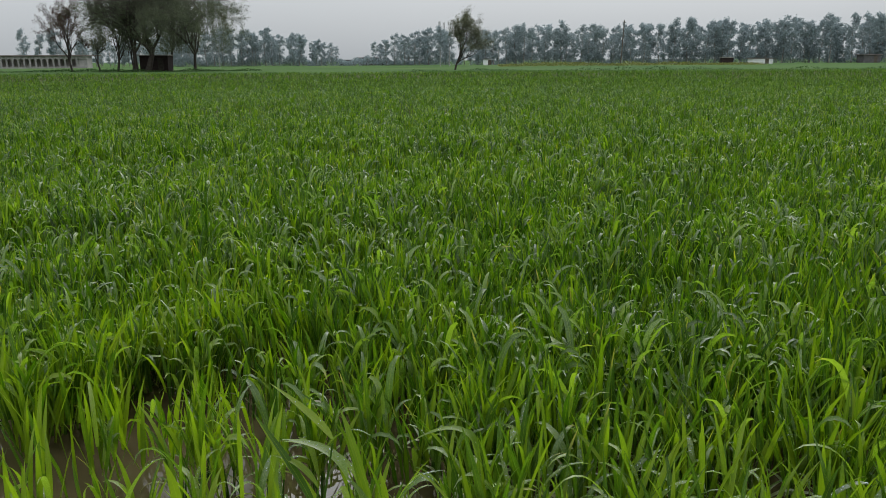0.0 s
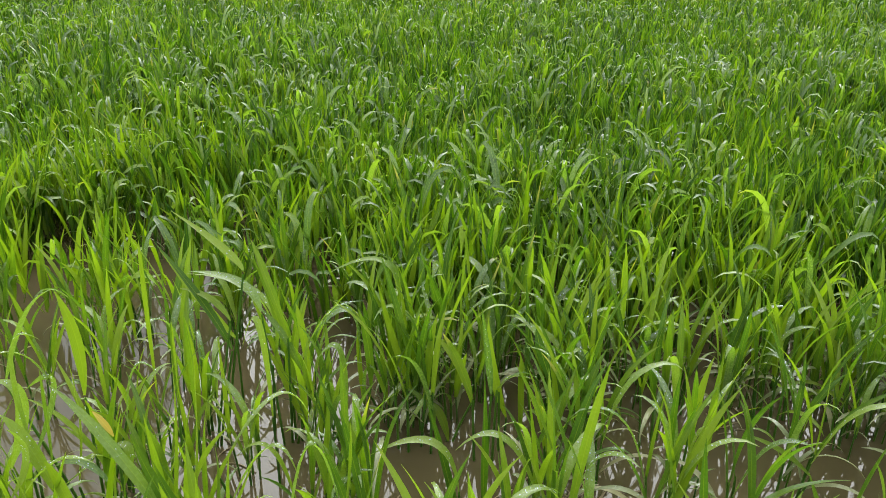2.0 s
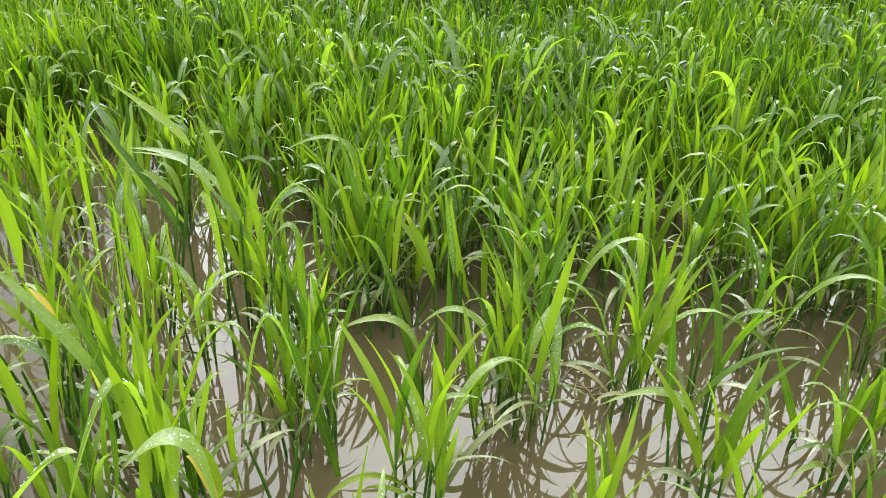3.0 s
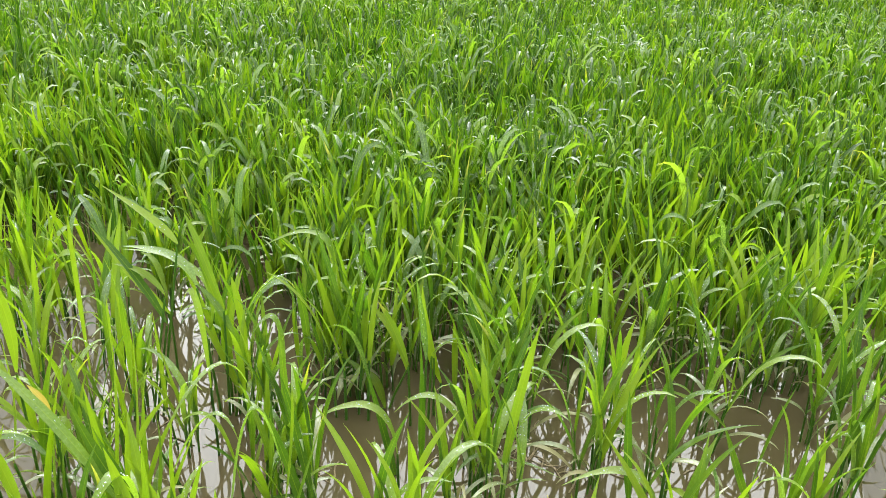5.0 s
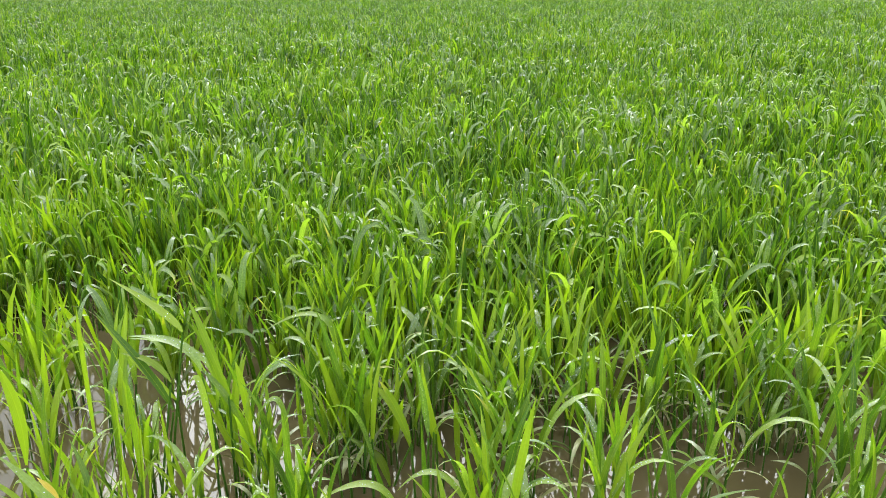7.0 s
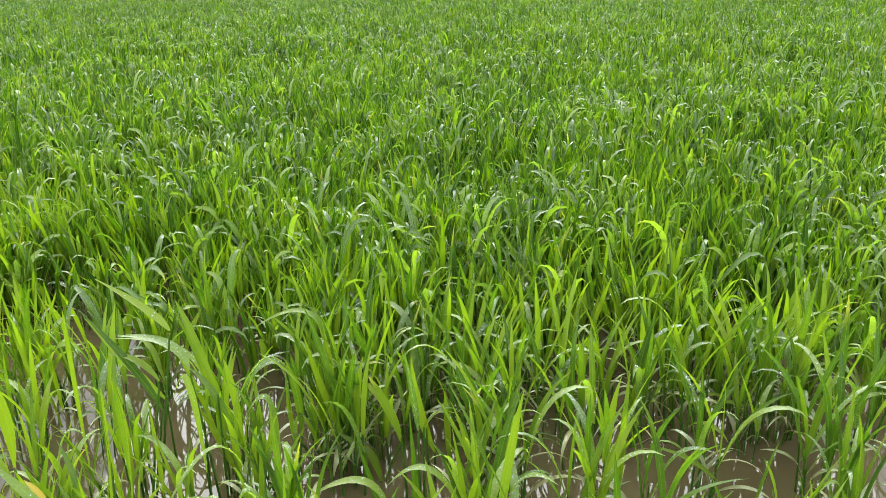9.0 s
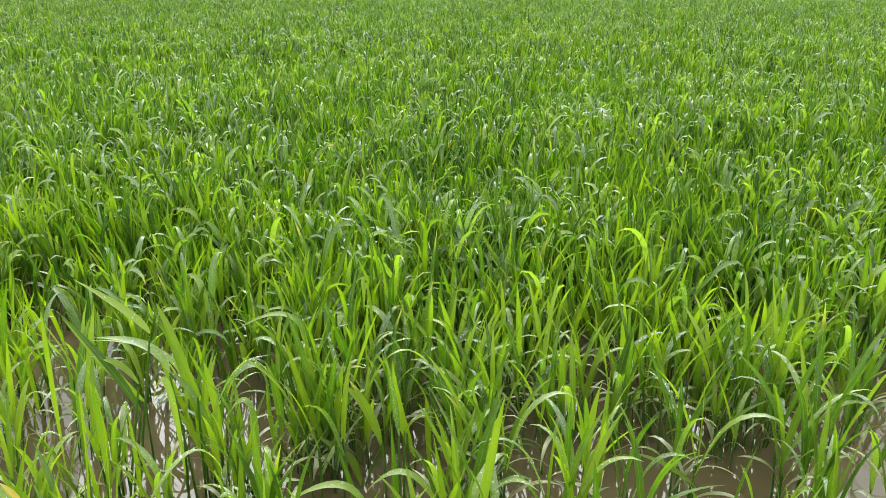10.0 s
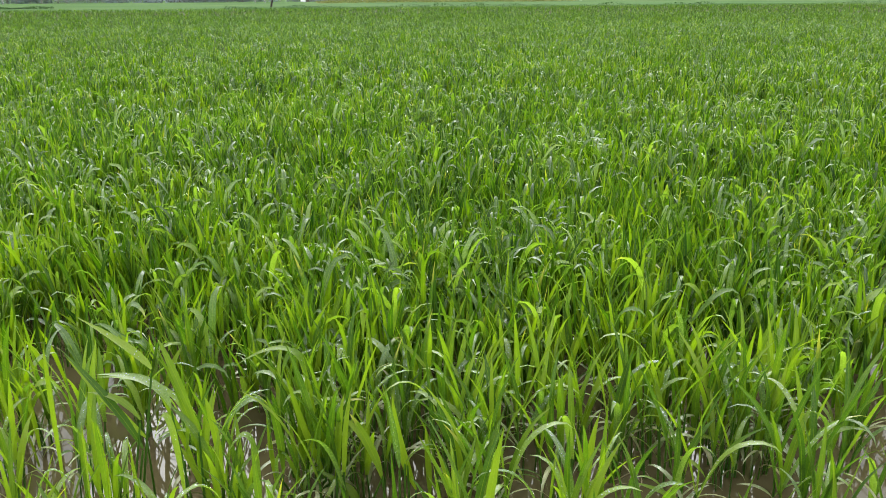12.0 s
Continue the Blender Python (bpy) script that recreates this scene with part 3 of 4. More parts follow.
broad_plant(301, (-0.09, 1.17), [((-0.081, 1.12, 0.24), (-0.122, 1.14, 0.385), (-0.191, 1.1, 0.37), 0.036, 15, 46)])
broad_plant(302, (-0.27, 1.19), [((-0.303, 1.13, 0.24), (-0.217, 1.2, 0.445), (-0.189, 1.22, 0.32), 0.039, 25, 56), ((-0.25, 1.18, 0.2), (-0.235, 1.2, 0.36), (-0.25, 1.21, 0.46), 0.02, 60, 0)])
broad_plant(303, (-0.40, 1.10), [((-0.365, 1.05, 0.30), (-0.27, 1.05, 0.433), (-0.228, 1.06, 0.44), 0.038, 20, 50)])
broad_plant(304, (-0.21, 1.36), [((-0.248, 1.35, 0.22), (-0.38, 1.4, 0.426), (-0.482, 1.45, 0.508), 0.020, 50, 14), ((-0.22, 1.36, 0.18), (-0.29, 1.37, 0.34), (-0.33, 1.38, 0.46), 0.022, 40, 0), ((-0.2, 1.36, 0.18), (-0.25, 1.34, 0.32), (-0.28, 1.33, 0.44), 0.02, 60, 0)])
broad_plant(305, (-0.19, 1.62), [((-0.249, 1.6, 0.18), (-0.125, 1.7, 0.317), (-0.06, 1.72, 0.229), 0.022, 20, 36), ((-0.212, 1.55, 0.15), (-0.113, 1.53, 0.31), (-0.065, 1.52, 0.228), 0.020, 20, 24)])
broad_plant(306, (-0.02, 1.37), [((-0.073, 1.35, 0.18), (-0.017, 1.38, 0.428), (0.033, 1.38, 0.254), 0.026, 30, 34), ((0.02, 1.36, 0.16), (0.045, 1.4, 0.33), (0.05, 1.42, 0.44), 0.02, 70, 0), ((0.04, 1.37, 0.16), (0.08, 1.39, 0.3), (0.11, 1.4, 0.4), 0.019, 60, 0)])
broad_plant(307, (0.28, 1.63), [((0.268, 1.6, 0.12), (0.199, 1.62, 0.245), (0.072, 1.6, 0.222), 0.021, 30, 14), ((0.325, 1.62, 0.06), (0.323, 1.62, 0.24), (0.315, 1.62, 0.415), 0.021, 75, 0)])
broad_plant(308, (0.44, 1.57), [((0.448, 1.55, 0.09), (0.351, 1.56, 0.297), (0.254, 1.56, 0.264), 0.020, 25, 16), ((0.476, 1.62, 0.10), (0.597, 1.62, 0.214), (0.666, 1.6, 0.182), 0.018, 20, 12), ((0.472, 1.6, 0.08), (0.544, 1.55, 0.117), (0.625, 1.5, 0.105), 0.015, 25, 20), ((0.44, 1.56, 0.08), (0.42, 1.56, 0.26), (0.40, 1.56, 0.40), 0.018, 70, 0)])
broad_plant(309, (0.77, 1.36), [((0.798, 1.34, 0.08), (0.723, 1.38, 0.218), (0.583, 1.38, 0.194), 0.022, 30, 20), ((0.79, 1.33, 0.06), (0.745, 1.35, 0.18), (0.661, 1.4, 0.312), 0.019, 60, 0), ((0.747, 1.36, 0.14), (0.863, 1.4, 0.269), (1.022, 1.42, 0.284), 0.021, 30, 0), ((0.74, 1.38, 0.1), (0.72, 1.4, 0.28), (0.71, 1.41, 0.4), 0.018, 70, 0)])
broad_plant(310, (1.04, 1.43), [((1.047, 1.42, 0.05), (0.998, 1.44, 0.17), (0.957, 1.46, 0.275), 0.020, 70, 0), ((1.05, 1.44, 0.07), (1.08, 1.46, 0.22), (1.12, 1.47, 0.34), 0.018, 60, 0)])
broad_plant(311, (1.09, 1.68), [((1.10, 1.66, 0.09), (1.013, 1.68, 0.16), (0.934, 1.7, 0.187), 0.017, 30, 0)])
broad_plant(312, (0.75, 1.63), [((0.754, 1.6, 0.10), (0.79, 1.62, 0.25), (0.821, 1.64, 0.24), 0.020, 60, 16), ((0.74, 1.62, 0.1), (0.735, 1.63, 0.27), (0.74, 1.64, 0.4), 0.018, 70, 0)])
broad_plant(313, (0.30, 2.28), [((0.355, 2.3, 0.18), (0.323, 2.3, 0.457), (0.314, 2.27, 0.37), 0.026, 70, 0), ((0.275, 2.3, 0.15), (0.25, 2.33, 0.335), (0.235, 2.29, 0.27), 0.026, 70, 30), ((0.404, 2.15, 0.13), (0.382, 2.2, 0.285), (0.352, 2.17, 0.23), 0.027, 70, 24)])
broad_plant(314, (0.12, 2.12), [((0.13, 2.1, 0.20), (0.103, 2.1, 0.448), (-0.054, 2.08, 0.42), 0.021, 30, 8), ((0.189, 2.15, 0.18), (0.114, 2.12, 0.436), (0.064, 2.1, 0.326), 0.022, 40, 0), ((0.03, 2.02, 0.14), (0.004, 2.0, 0.365), (-0.109, 1.98, 0.258), 0.021, 30, 20)])
broad_plant(315, (1.06, 2.06), [((1.016, 2.05, 0.24), (1.124, 2.05, 0.332), (1.179, 2.04, 0.325), 0.024, 10, 24), ((1.06, 2.06, 0.15), (1.055, 2.07, 0.32), (1.05, 2.08, 0.45), 0.02, 70, 0)])
broad_plant(316, (-0.36, 2.44), [((-0.40, 2.45, 0.12), (-0.287, 2.45, 0.27), (-0.183, 2.42, 0.255), 0.022, 20, 22)])
broad_plant(317, (-0.14, 1.80), [((-0.152, 1.75, 0.22), (-0.181, 1.8, 0.446), (-0.218, 1.8, 0.37), 0.015, 50, 10), ((0.009, 1.85, 0.14), (-0.008, 1.85, 0.345), (-0.067, 1.85, 0.29), 0.018, 40, 14)])
broad_plant(318, (-0.170, 1.16), [((-0.181, 1.16, 0.279), (-0.197, 1.18, 0.393), (-0.221, 1.19, 0.504), 0.024, 60, 0), ((-0.17, 1.16, 0.278), (-0.172, 1.19, 0.359), (-0.17, 1.205, 0.502), 0.022, 65, 0), ((-0.159, 1.16, 0.275), (-0.142, 1.16, 0.337), (-0.144, 1.16, 0.443), 0.024, 60, 18)])
broad_plant(319, (-0.274, 1.42), [((-0.26, 1.42, 0.183), (-0.241, 1.45, 0.356), (-0.228, 1.465, 0.566), 0.024, 70, 0), ((-0.286, 1.42, 0.229), (-0.269, 1.44, 0.417), (-0.262, 1.45, 0.568), 0.022, 70, 0), ((-0.216, 1.42, 0.181), (-0.201, 1.43, 0.302), (-0.202, 1.435, 0.392), 0.022, 70, 0), ((-0.207, 1.42, 0.166), (-0.166, 1.44, 0.264), (-0.131, 1.45, 0.353), 0.022, 60, 0), ((-0.4, 1.42, 0.191), (-0.392, 1.44, 0.329), (-0.385, 1.45, 0.361), 0.024, 60, 0)])
broad_plant(330, (-0.28, 1.39), [((-0.281, 1.38, 0.115), (-0.29, 1.4, 0.249), (-0.308, 1.4, 0.48), 0.024, 60, 0)])
broad_plant(331, (-0.43, 1.43), [((-0.43, 1.42, 0.082), (-0.406, 1.44, 0.285), (-0.358, 1.44, 0.467), 0.018, 65, 0)])
broad_plant(332, (-0.40, 1.46), [((-0.4, 1.45, 0.111), (-0.397, 1.47, 0.221), (-0.38, 1.47, 0.351), 0.014, 70, 0)])
broad_plant(333, (-0.43, 1.37), [((-0.433, 1.36, 0.195), (-0.462, 1.38, 0.333), (-0.484, 1.38, 0.399), 0.02, 50, 0)])
broad_plant(334, (-0.41, 1.47), [((-0.408, 1.46, 0.269), (-0.476, 1.48, 0.317), (-0.535, 1.48, 0.294), 0.014, 25, 12)])
broad_plant(335, (-0.07, 1.56), [((-0.075, 1.55, 0.116), (-0.134, 1.57, 0.277), (-0.204, 1.57, 0.242), 0.011, 25, 6)])
broad_plant(336, (0.10, 1.43), [((0.095, 1.42, -0.036), (0.043, 1.44, 0.205), (-0.005, 1.44, 0.376), 0.022, 60, 0)])
broad_plant(337, (0.08, 1.47), [((0.081, 1.46, 0.114), (0.05, 1.48, 0.297), (0.023, 1.48, 0.438), 0.018, 65, 0)])
broad_plant(338, (0.28, 1.67), [((0.278, 1.66, -0.038), (0.238, 1.68, 0.146), (0.197, 1.68, 0.311), 0.02, 60, 0)])
broad_plant(339, (0.17, 1.37), [((0.169, 1.36, -0.039), (0.218, 1.38, 0.081), (0.276, 1.38, 0.048), 0.019, 30, 14)])
broad_plant(340, (0.26, 1.41), [((0.263, 1.4, -0.023), (0.326, 1.42, 0.05), (0.395, 1.42, 0.004), 0.015, 30, 10)])
broad_plant(341, (0.67, 1.37), [((0.669, 1.36, -0.067), (0.627, 1.38, 0.076), (0.605, 1.38, 0.174), 0.02, 65, 0)])
broad_plant(342, (-0.09, 1.33), [((-0.089, 1.32, 0.05), (-0.094, 1.34, 0.187), (-0.092, 1.34, 0.28), 0.016, 65, 0)])
broad_plant(343, (-0.10, 1.26), [((-0.104, 1.25, 0.126), (-0.123, 1.27, 0.215), (-0.152, 1.27, 0.255), 0.02, 60, 0)])
broad_plant(344, (-0.19, 2.01), [((-0.189, 2.0, 0.205), (-0.212, 2.02, 0.398), (-0.387, 2.02, 0.456), 0.02, 25, 16)])
broad_plant(345, (-0.29, 2.06), [((-0.287, 2.05, 0.252), (-0.38, 2.07, 0.366), (-0.462, 2.07, 0.501), 0.02, 60, 0)])
broad_plant(346, (-0.13, 1.96), [((-0.134, 1.95, 0.181), (-0.155, 1.97, 0.322), (-0.219, 1.97, 0.548), 0.022, 60, 0)])
broad_plant(347, (-0.10, 1.96), [((-0.1, 1.95, 0.263), (-0.008, 1.97, 0.394), (0.054, 1.97, 0.324), 0.018, 30, 16)])
broad_plant(348, (-0.35, 1.71), [((-0.346, 1.7, 0.286), (-0.345, 1.72, 0.39), (-0.342, 1.72, 0.489), 0.017, 70, 0)])
broad_plant(349, (-0.30, 1.69), [((-0.305, 1.68, 0.267), (-0.307, 1.7, 0.4), (-0.309, 1.7, 0.512), 0.02, 70, 0)])
broad_plant(350, (0.32, 1.86), [((0.317, 1.85, 0.191), (0.276, 1.87, 0.299), (0.241, 1.87, 0.367), 0.022, 55, 0)])
broad_plant(351, (0.36, 1.83), [((0.358, 1.82, 0.224), (0.348, 1.84, 0.328), (0.328, 1.84, 0.456), 0.017, 60, 18)])
broad_plant(352, (0.55, 1.91), [((0.553, 1.9, 0.138), (0.522, 1.92, 0.268), (0.473, 1.92, 0.39), 0.02, 55, 0)])
broad_plant(353, (0.38, 1.86), [((0.376, 1.85, 0.22), (0.445, 1.87, 0.253), (0.491, 1.87, 0.215), 0.015, 25, 8)])
broad_plant(354, (0.17, 2.01), [((0.175, 2.0, 0.105), (0.119, 2.02, 0.275), (0.08, 2.02, 0.446), 0.02, 60, 0)])
broad_plant(355, (1.16, 2.06), [((1.155, 2.05, 0.009), (1.146, 2.07, 0.194), (1.097, 2.07, 0.438), 0.022, 60, 0)])
broad_plant(356, (0.84, 2.31), [((0.838, 2.3, 0.191), (0.809, 2.32, 0.303), (0.729, 2.32, 0.424), 0.018, 55, 0)])
broad_plant(357, (0.99, 2.51), [((0.992, 2.5, 0.254), (0.88, 2.52, 0.357), (0.778, 2.52, 0.423), 0.016, 40, 6)])
broad_plant(370, (-0.54, 1.53), [((-0.547, 1.51, 0.227), (-0.542, 1.53, 0.381), (-0.54, 1.54, 0.483), 0.03, 60, 0), ((-0.54, 1.51, 0.203), (-0.591, 1.53, 0.329), (-0.633, 1.54, 0.383), 0.026, 50, 10), ((-0.543, 1.51, 0.22), (-0.469, 1.53, 0.283), (-0.501, 1.54, 0.271), 0.018, 30, 14)])
broad_plant(371, (-0.64, 1.61), [((-0.667, 1.59, 0.214), (-0.626, 1.61, 0.38), (-0.686, 1.62, 0.408), 0.026, 30, 26), ((-0.613, 1.59, 0.256), (-0.62, 1.61, 0.496), (-0.565, 1.62, 0.5), 0.024, 35, 20), ((-0.627, 1.59, 0.213), (-0.554, 1.61, 0.413), (-0.618, 1.62, 0.387), 0.02, 25, 22)])
broad_plant(372, (-0.48, 1.59), [((-0.471, 1.57, 0.174), (-0.447, 1.59, 0.337), (-0.41, 1.6, 0.463), 0.026, 65, 0), ((-0.443, 1.57, 0.166), (-0.424, 1.59, 0.266), (-0.482, 1.6, 0.245), 0.02, 30, 16), ((-0.527, 1.57, 0.183), (-0.509, 1.59, 0.338), (-0.513, 1.6, 0.465), 0.022, 65, 0)])
broad_plant(373, (-0.57, 1.73), [((-0.545, 1.71, 0.311), (-0.552, 1.73, 0.455), (-0.58, 1.74, 0.55), 0.026, 60, 0), ((-0.706, 1.71, 0.343), (-0.634, 1.73, 0.516), (-0.574, 1.74, 0.554), 0.026, 30, 30), ((-0.463, 1.71, 0.25), (-0.427, 1.73, 0.38), (-0.377, 1.74, 0.318), 0.02, 25, 30)])
broad_plant(374, (-0.58, 1.46), [((-0.57, 1.44, 0.265), (-0.497, 1.46, 0.339), (-0.437, 1.47, 0.317), 0.022, 25, 20), ((-0.59, 1.44, 0.266), (-0.556, 1.46, 0.356), (-0.587, 1.47, 0.4), 0.024, 40, 12)])
broad_plant(376, (-0.39, 1.95), [((-0.377, 1.93, 0.053), (-0.376, 1.95, 0.242), (-0.395, 1.97, 0.377), 0.021, 50, 0), ((-0.422, 1.93, 0.076), (-0.422, 1.95, 0.247), (-0.426, 1.97, 0.349), 0.018, 50, 0), ((-0.47, 1.93, 0.117), (-0.471, 1.95, 0.442), (-0.474, 1.97, 0.567), 0.017, 50, 0)])
broad_plant(377, (-0.14, 1.95), [((-0.108, 1.93, 0.071), (-0.15, 1.95, 0.183), (-0.198, 1.97, 0.277), 0.021, 40, 0), ((-0.109, 1.93, 0.225), (-0.156, 1.95, 0.333), (-0.213, 1.97, 0.392), 0.018, 35, 8), ((-0.194, 1.93, 0.396), (-0.254, 1.95, 0.472), (-0.367, 1.97, 0.486), 0.026, 30, 30), ((-0.134, 1.93, 0.327), (-0.185, 1.95, 0.501), (-0.213, 1.97, 0.569), 0.018, 40, 0)])
broad_plant(378, (-0.36, 1.95), [((-0.272, 1.93, 0.292), (-0.344, 1.95, 0.43), (-0.439, 1.97, 0.564), 0.021, 35, 0), ((-0.269, 1.93, 0.372), (-0.325, 1.95, 0.429), (-0.393, 1.97, 0.44), 0.017, 35, 0), ((-0.227, 1.93, 0.506), (-0.288, 1.95, 0.569), (-0.39, 1.97, 0.641), 0.021, 35, 4)])
broad_plant(379, (0.02, 1.95), [((0.065, 1.93, 0.172), (0.058, 1.95, 0.296), (0.035, 1.97, 0.385), 0.022, 70, 0), ((-0.066, 1.93, 0.32), (-0.019, 1.95, 0.393), (0.051, 1.97, 0.403), 0.022, 30, 26), ((-0.085, 1.93, 0.172), (-0.101, 1.95, 0.328), (-0.117, 1.97, 0.399), 0.02, 70, 0)])
broad_plant(380, (0.24, 1.95), [((0.219, 1.93, 0.038), (0.21, 1.95, 0.107), (0.145, 1.97, 0.154), 0.022, 40, 0), ((0.266, 1.93, 0.005), (0.24, 1.95, 0.085), (0.211, 1.97, 0.102), 0.022, 60, 0), ((0.323, 1.93, 0.125), (0.283, 1.95, 0.239), (0.219, 1.97, 0.31), 0.024, 65, 0)])
broad_plant(381, (0.40, 1.91), [((0.41, 1.893, 0.104), (0.369, 1.913, 0.252), (0.358, 1.933, 0.376), 0.024, 70, 0), ((0.448, 1.893, 0.045), (0.447, 1.913, 0.175), (0.444, 1.933, 0.267), 0.02, 70, 0), ((0.388, 1.893, 0.185), (0.429, 1.913, 0.217), (0.493, 1.933, 0.183), 0.02, 25, 16)])
broad_plant(382, (0.53, 1.87), [((0.532, 1.846, 0.05), (0.527, 1.866, 0.178), (0.511, 1.886, 0.287), 0.02, 70, 0), ((0.507, 1.846, 0.244), (0.48, 1.866, 0.319), (0.469, 1.886, 0.374), 0.024, 70, 0), ((0.501, 1.846, 0.072), (0.489, 1.866, 0.13), (0.459, 1.886, 0.129), 0.016, 60, 0), ((0.538, 1.846, 0.156), (0.571, 1.866, 0.259), (0.615, 1.886, 0.319), 0.02, 65, 0)])
broad_plant(360, (-0.42, 1.50), [((-0.408, 1.5, 0.358), (-0.425, 1.5, 0.395), (-0.441, 1.5, 0.418), 0.012, 60, 0, YELLOW_LEAF)])
broad_plant(361, (-0.10, 1.22), [((-0.103, 1.22, 0.153), (-0.122, 1.22, 0.246), (-0.141, 1.22, 0.271), 0.017, 60, 0, YELLOW_LEAF)])

kinds = [wheat_plant(100 + k, 4 + k % 5, 0.90 + 0.03 * (k % 5)) for k in range(12)]
FEET = [(-0.45, 1.82), (-0.52, 1.76), (-0.23, 1.80), (-0.03, 1.63), (0.21, 2.03), (0.14, 2.07), (0.26, 2.12), (0.31, 2.29), (0.11, 2.18), (0.17, 2.13), (0.45, 1.64), (0.52, 1.73),
        (0.60, 1.77), (0.71, 1.57), (0.82, 1.72), (1.12, 1.95), (1.19, 1.99), (1.29, 1.85), (1.37, 1.67), (1.51, 1.73), (0.65, 2.11), (0.79, 2.26), (0.87, 2.22), (1.08, 2.23),
        (-0.69, 2.51), (-0.81, 2.59), (-0.50, 2.23), (-0.38, 2.00), (-0.39, 2.49), (-0.21, 2.37), (-0.21, 2.21), (-0.12, 2.03), (0.31, 2.03), (0.56, 2.09), (0.38, 2.13), (1.34, 2.08),
        (1.48, 2.04), (1.57, 2.06), (-0.36, 1.73), (0.08, 2.01), (-0.35, 2.86), (-0.54, 3.02), (-0.78, 3.08), (-0.98, 3.10), (1.68, 1.87), (-0.17, 1.30), (-0.53, 1.36), (-0.33, 1.25),
        (-0.36, 1.56), (-0.28, 1.50), (0.00, 1.50), (0.06, 1.56), (0.42, 1.50), (0.50, 1.54), (0.85, 1.50), (0.94, 1.45), (1.30, 1.45), (-0.44, 1.64), (-0.62, 2.02), (-0.72, 2.24)]
POOLS = [(0.58, 1.46, 0.20, 0.12), (-0.22, 1.69, 0.09, 0.09), (-0.08, 1.49, 0.09, 0.08), (1.02, 1.83, 0.17, 0.12), (-0.52, 1.95, 0.10, 0.08), (0.28, 1.64, 0.13, 0.09), (0.14, 1.80, 0.14, 0.08), (0.86, 1.42, 0.12, 0.10), (1.02, 2.10, 0.08, 0.08),
         (-0.54, 1.68, 0.09, 0.08), (0.42, 1.90, 0.11, 0.07), (0.70, 2.02, 0.10, 0.07), (0.38, 1.42, 0.13, 0.09), (1.10, 1.50, 0.12, 0.10), (0.02, 1.37, 0.08, 0.06)]
feet = [(x, y) for x, y in FEET if all(((x - px) / pw) ** 2 + ((y - py) / ph) ** 2 > 0.6 for px, py, pw, ph in POOLS)]
for _ in range(9000):
    x, y = rng.uniform(-1.9, 2.4), rng.uniform(0.95, 2.75)
    rr = math.hypot(x - 0.13, y - 0.15)
    if rr > 2.5 or rr < 0.85 or not -0.76 < math.atan2(x - 0.13, y - 0.15) < 0.95:
        continue
    gap = 0.21 if y < 1.5 else 0.20 if y < 1.9 else 0.128 if y < 2.45 else 0.11
    if x < 0.0 and y < 2.6:
        gap = 0.172
    if any(((x - px) / pw) ** 2 + ((y - py) / ph) ** 2 < 1 for px, py, pw, ph in POOLS + OPEN_WATER):
        continue
    gap *= 1 + 0.35 * noise.noise((x * 2.3, y * 2.3, 0.0))
    if all((x - fx) ** 2 + (y - fy) ** 2 > gap * gap for fx, fy in feet):
        feet.append((x, y))
feet = feet[:300]
for k, (x, y) in enumerate(feet):
    m = pose(x, y, 0, rng.uniform(-4, 4), rng.uniform(-4, 4), rng.uniform(0, 360))
    ob = kinds[k] if k < len(kinds) else copy_thing(kinds[int(rng.integers(0, len(kinds)))], m)
    ob.matrix_basis = m
    s = rng.uniform(0.88, 1.12) * (0.9 if x < 0.0 and 1.5 < y < 2.6 else 1.0)
    ob.scale = (s, s, s)


# ---- trees ----
def grown(g, height, radius, fork, lean, spread, levels, kids, wander, droop=0.0):
    """Tubes of a trunk with limbs, and the twig ends that carry leaves."""
    pieces, tips = [], []

    def limb(p, d, length, r, level):
        n = 5
        pts, p0, d0 = [p], p, d
        for _ in range(n):
            d0 = d0 + g.normal(0, wander, 3) + np.array([0, 0, 0.07 if level < 3 else -droop])
            if 0 < level < 3:
                d0[2] = max(d0[2], 0.12)
            d0 = d0 / np.linalg.norm(d0)
            p0 = p0 + d0 * length / n
            pts.append(p0)
        radii = np.linspace(r, r * 0.55, n + 1)
        pieces.append(tube(pts, radii, 7 if level == 0 else 5 if level < 2 else 3))
        if level >= levels:
            tips.extend(pts[2:])
            return
        if level >= levels - 1:
            tips.extend(pts[3:])
        for k in range(kids[level]):
            at = pts[-1] if k < 2 else pts[int(g.integers(2, n))]
            axis = g.normal(0, 1, 3)
            side = np.cross(d0, axis)
            side = side / np.linalg.norm(side)
            ang = radians(g.uniform(*spread))
            nd = d0 * math.cos(ang) + side * math.sin(ang)
            limb(at, nd, length * g.uniform(0.62, 0.9) if level else (height - fork) * g.uniform(0.32, 0.46), r * g.uniform(0.45, 0.62), level + 1)

    d = np.array([math.sin(radians(lean)), 0.05, math.cos(radians(lean))])
    limb(np.array([0, 0, -0.1]), d, fork, radius, 0)
    return pieces, np.array(tips)


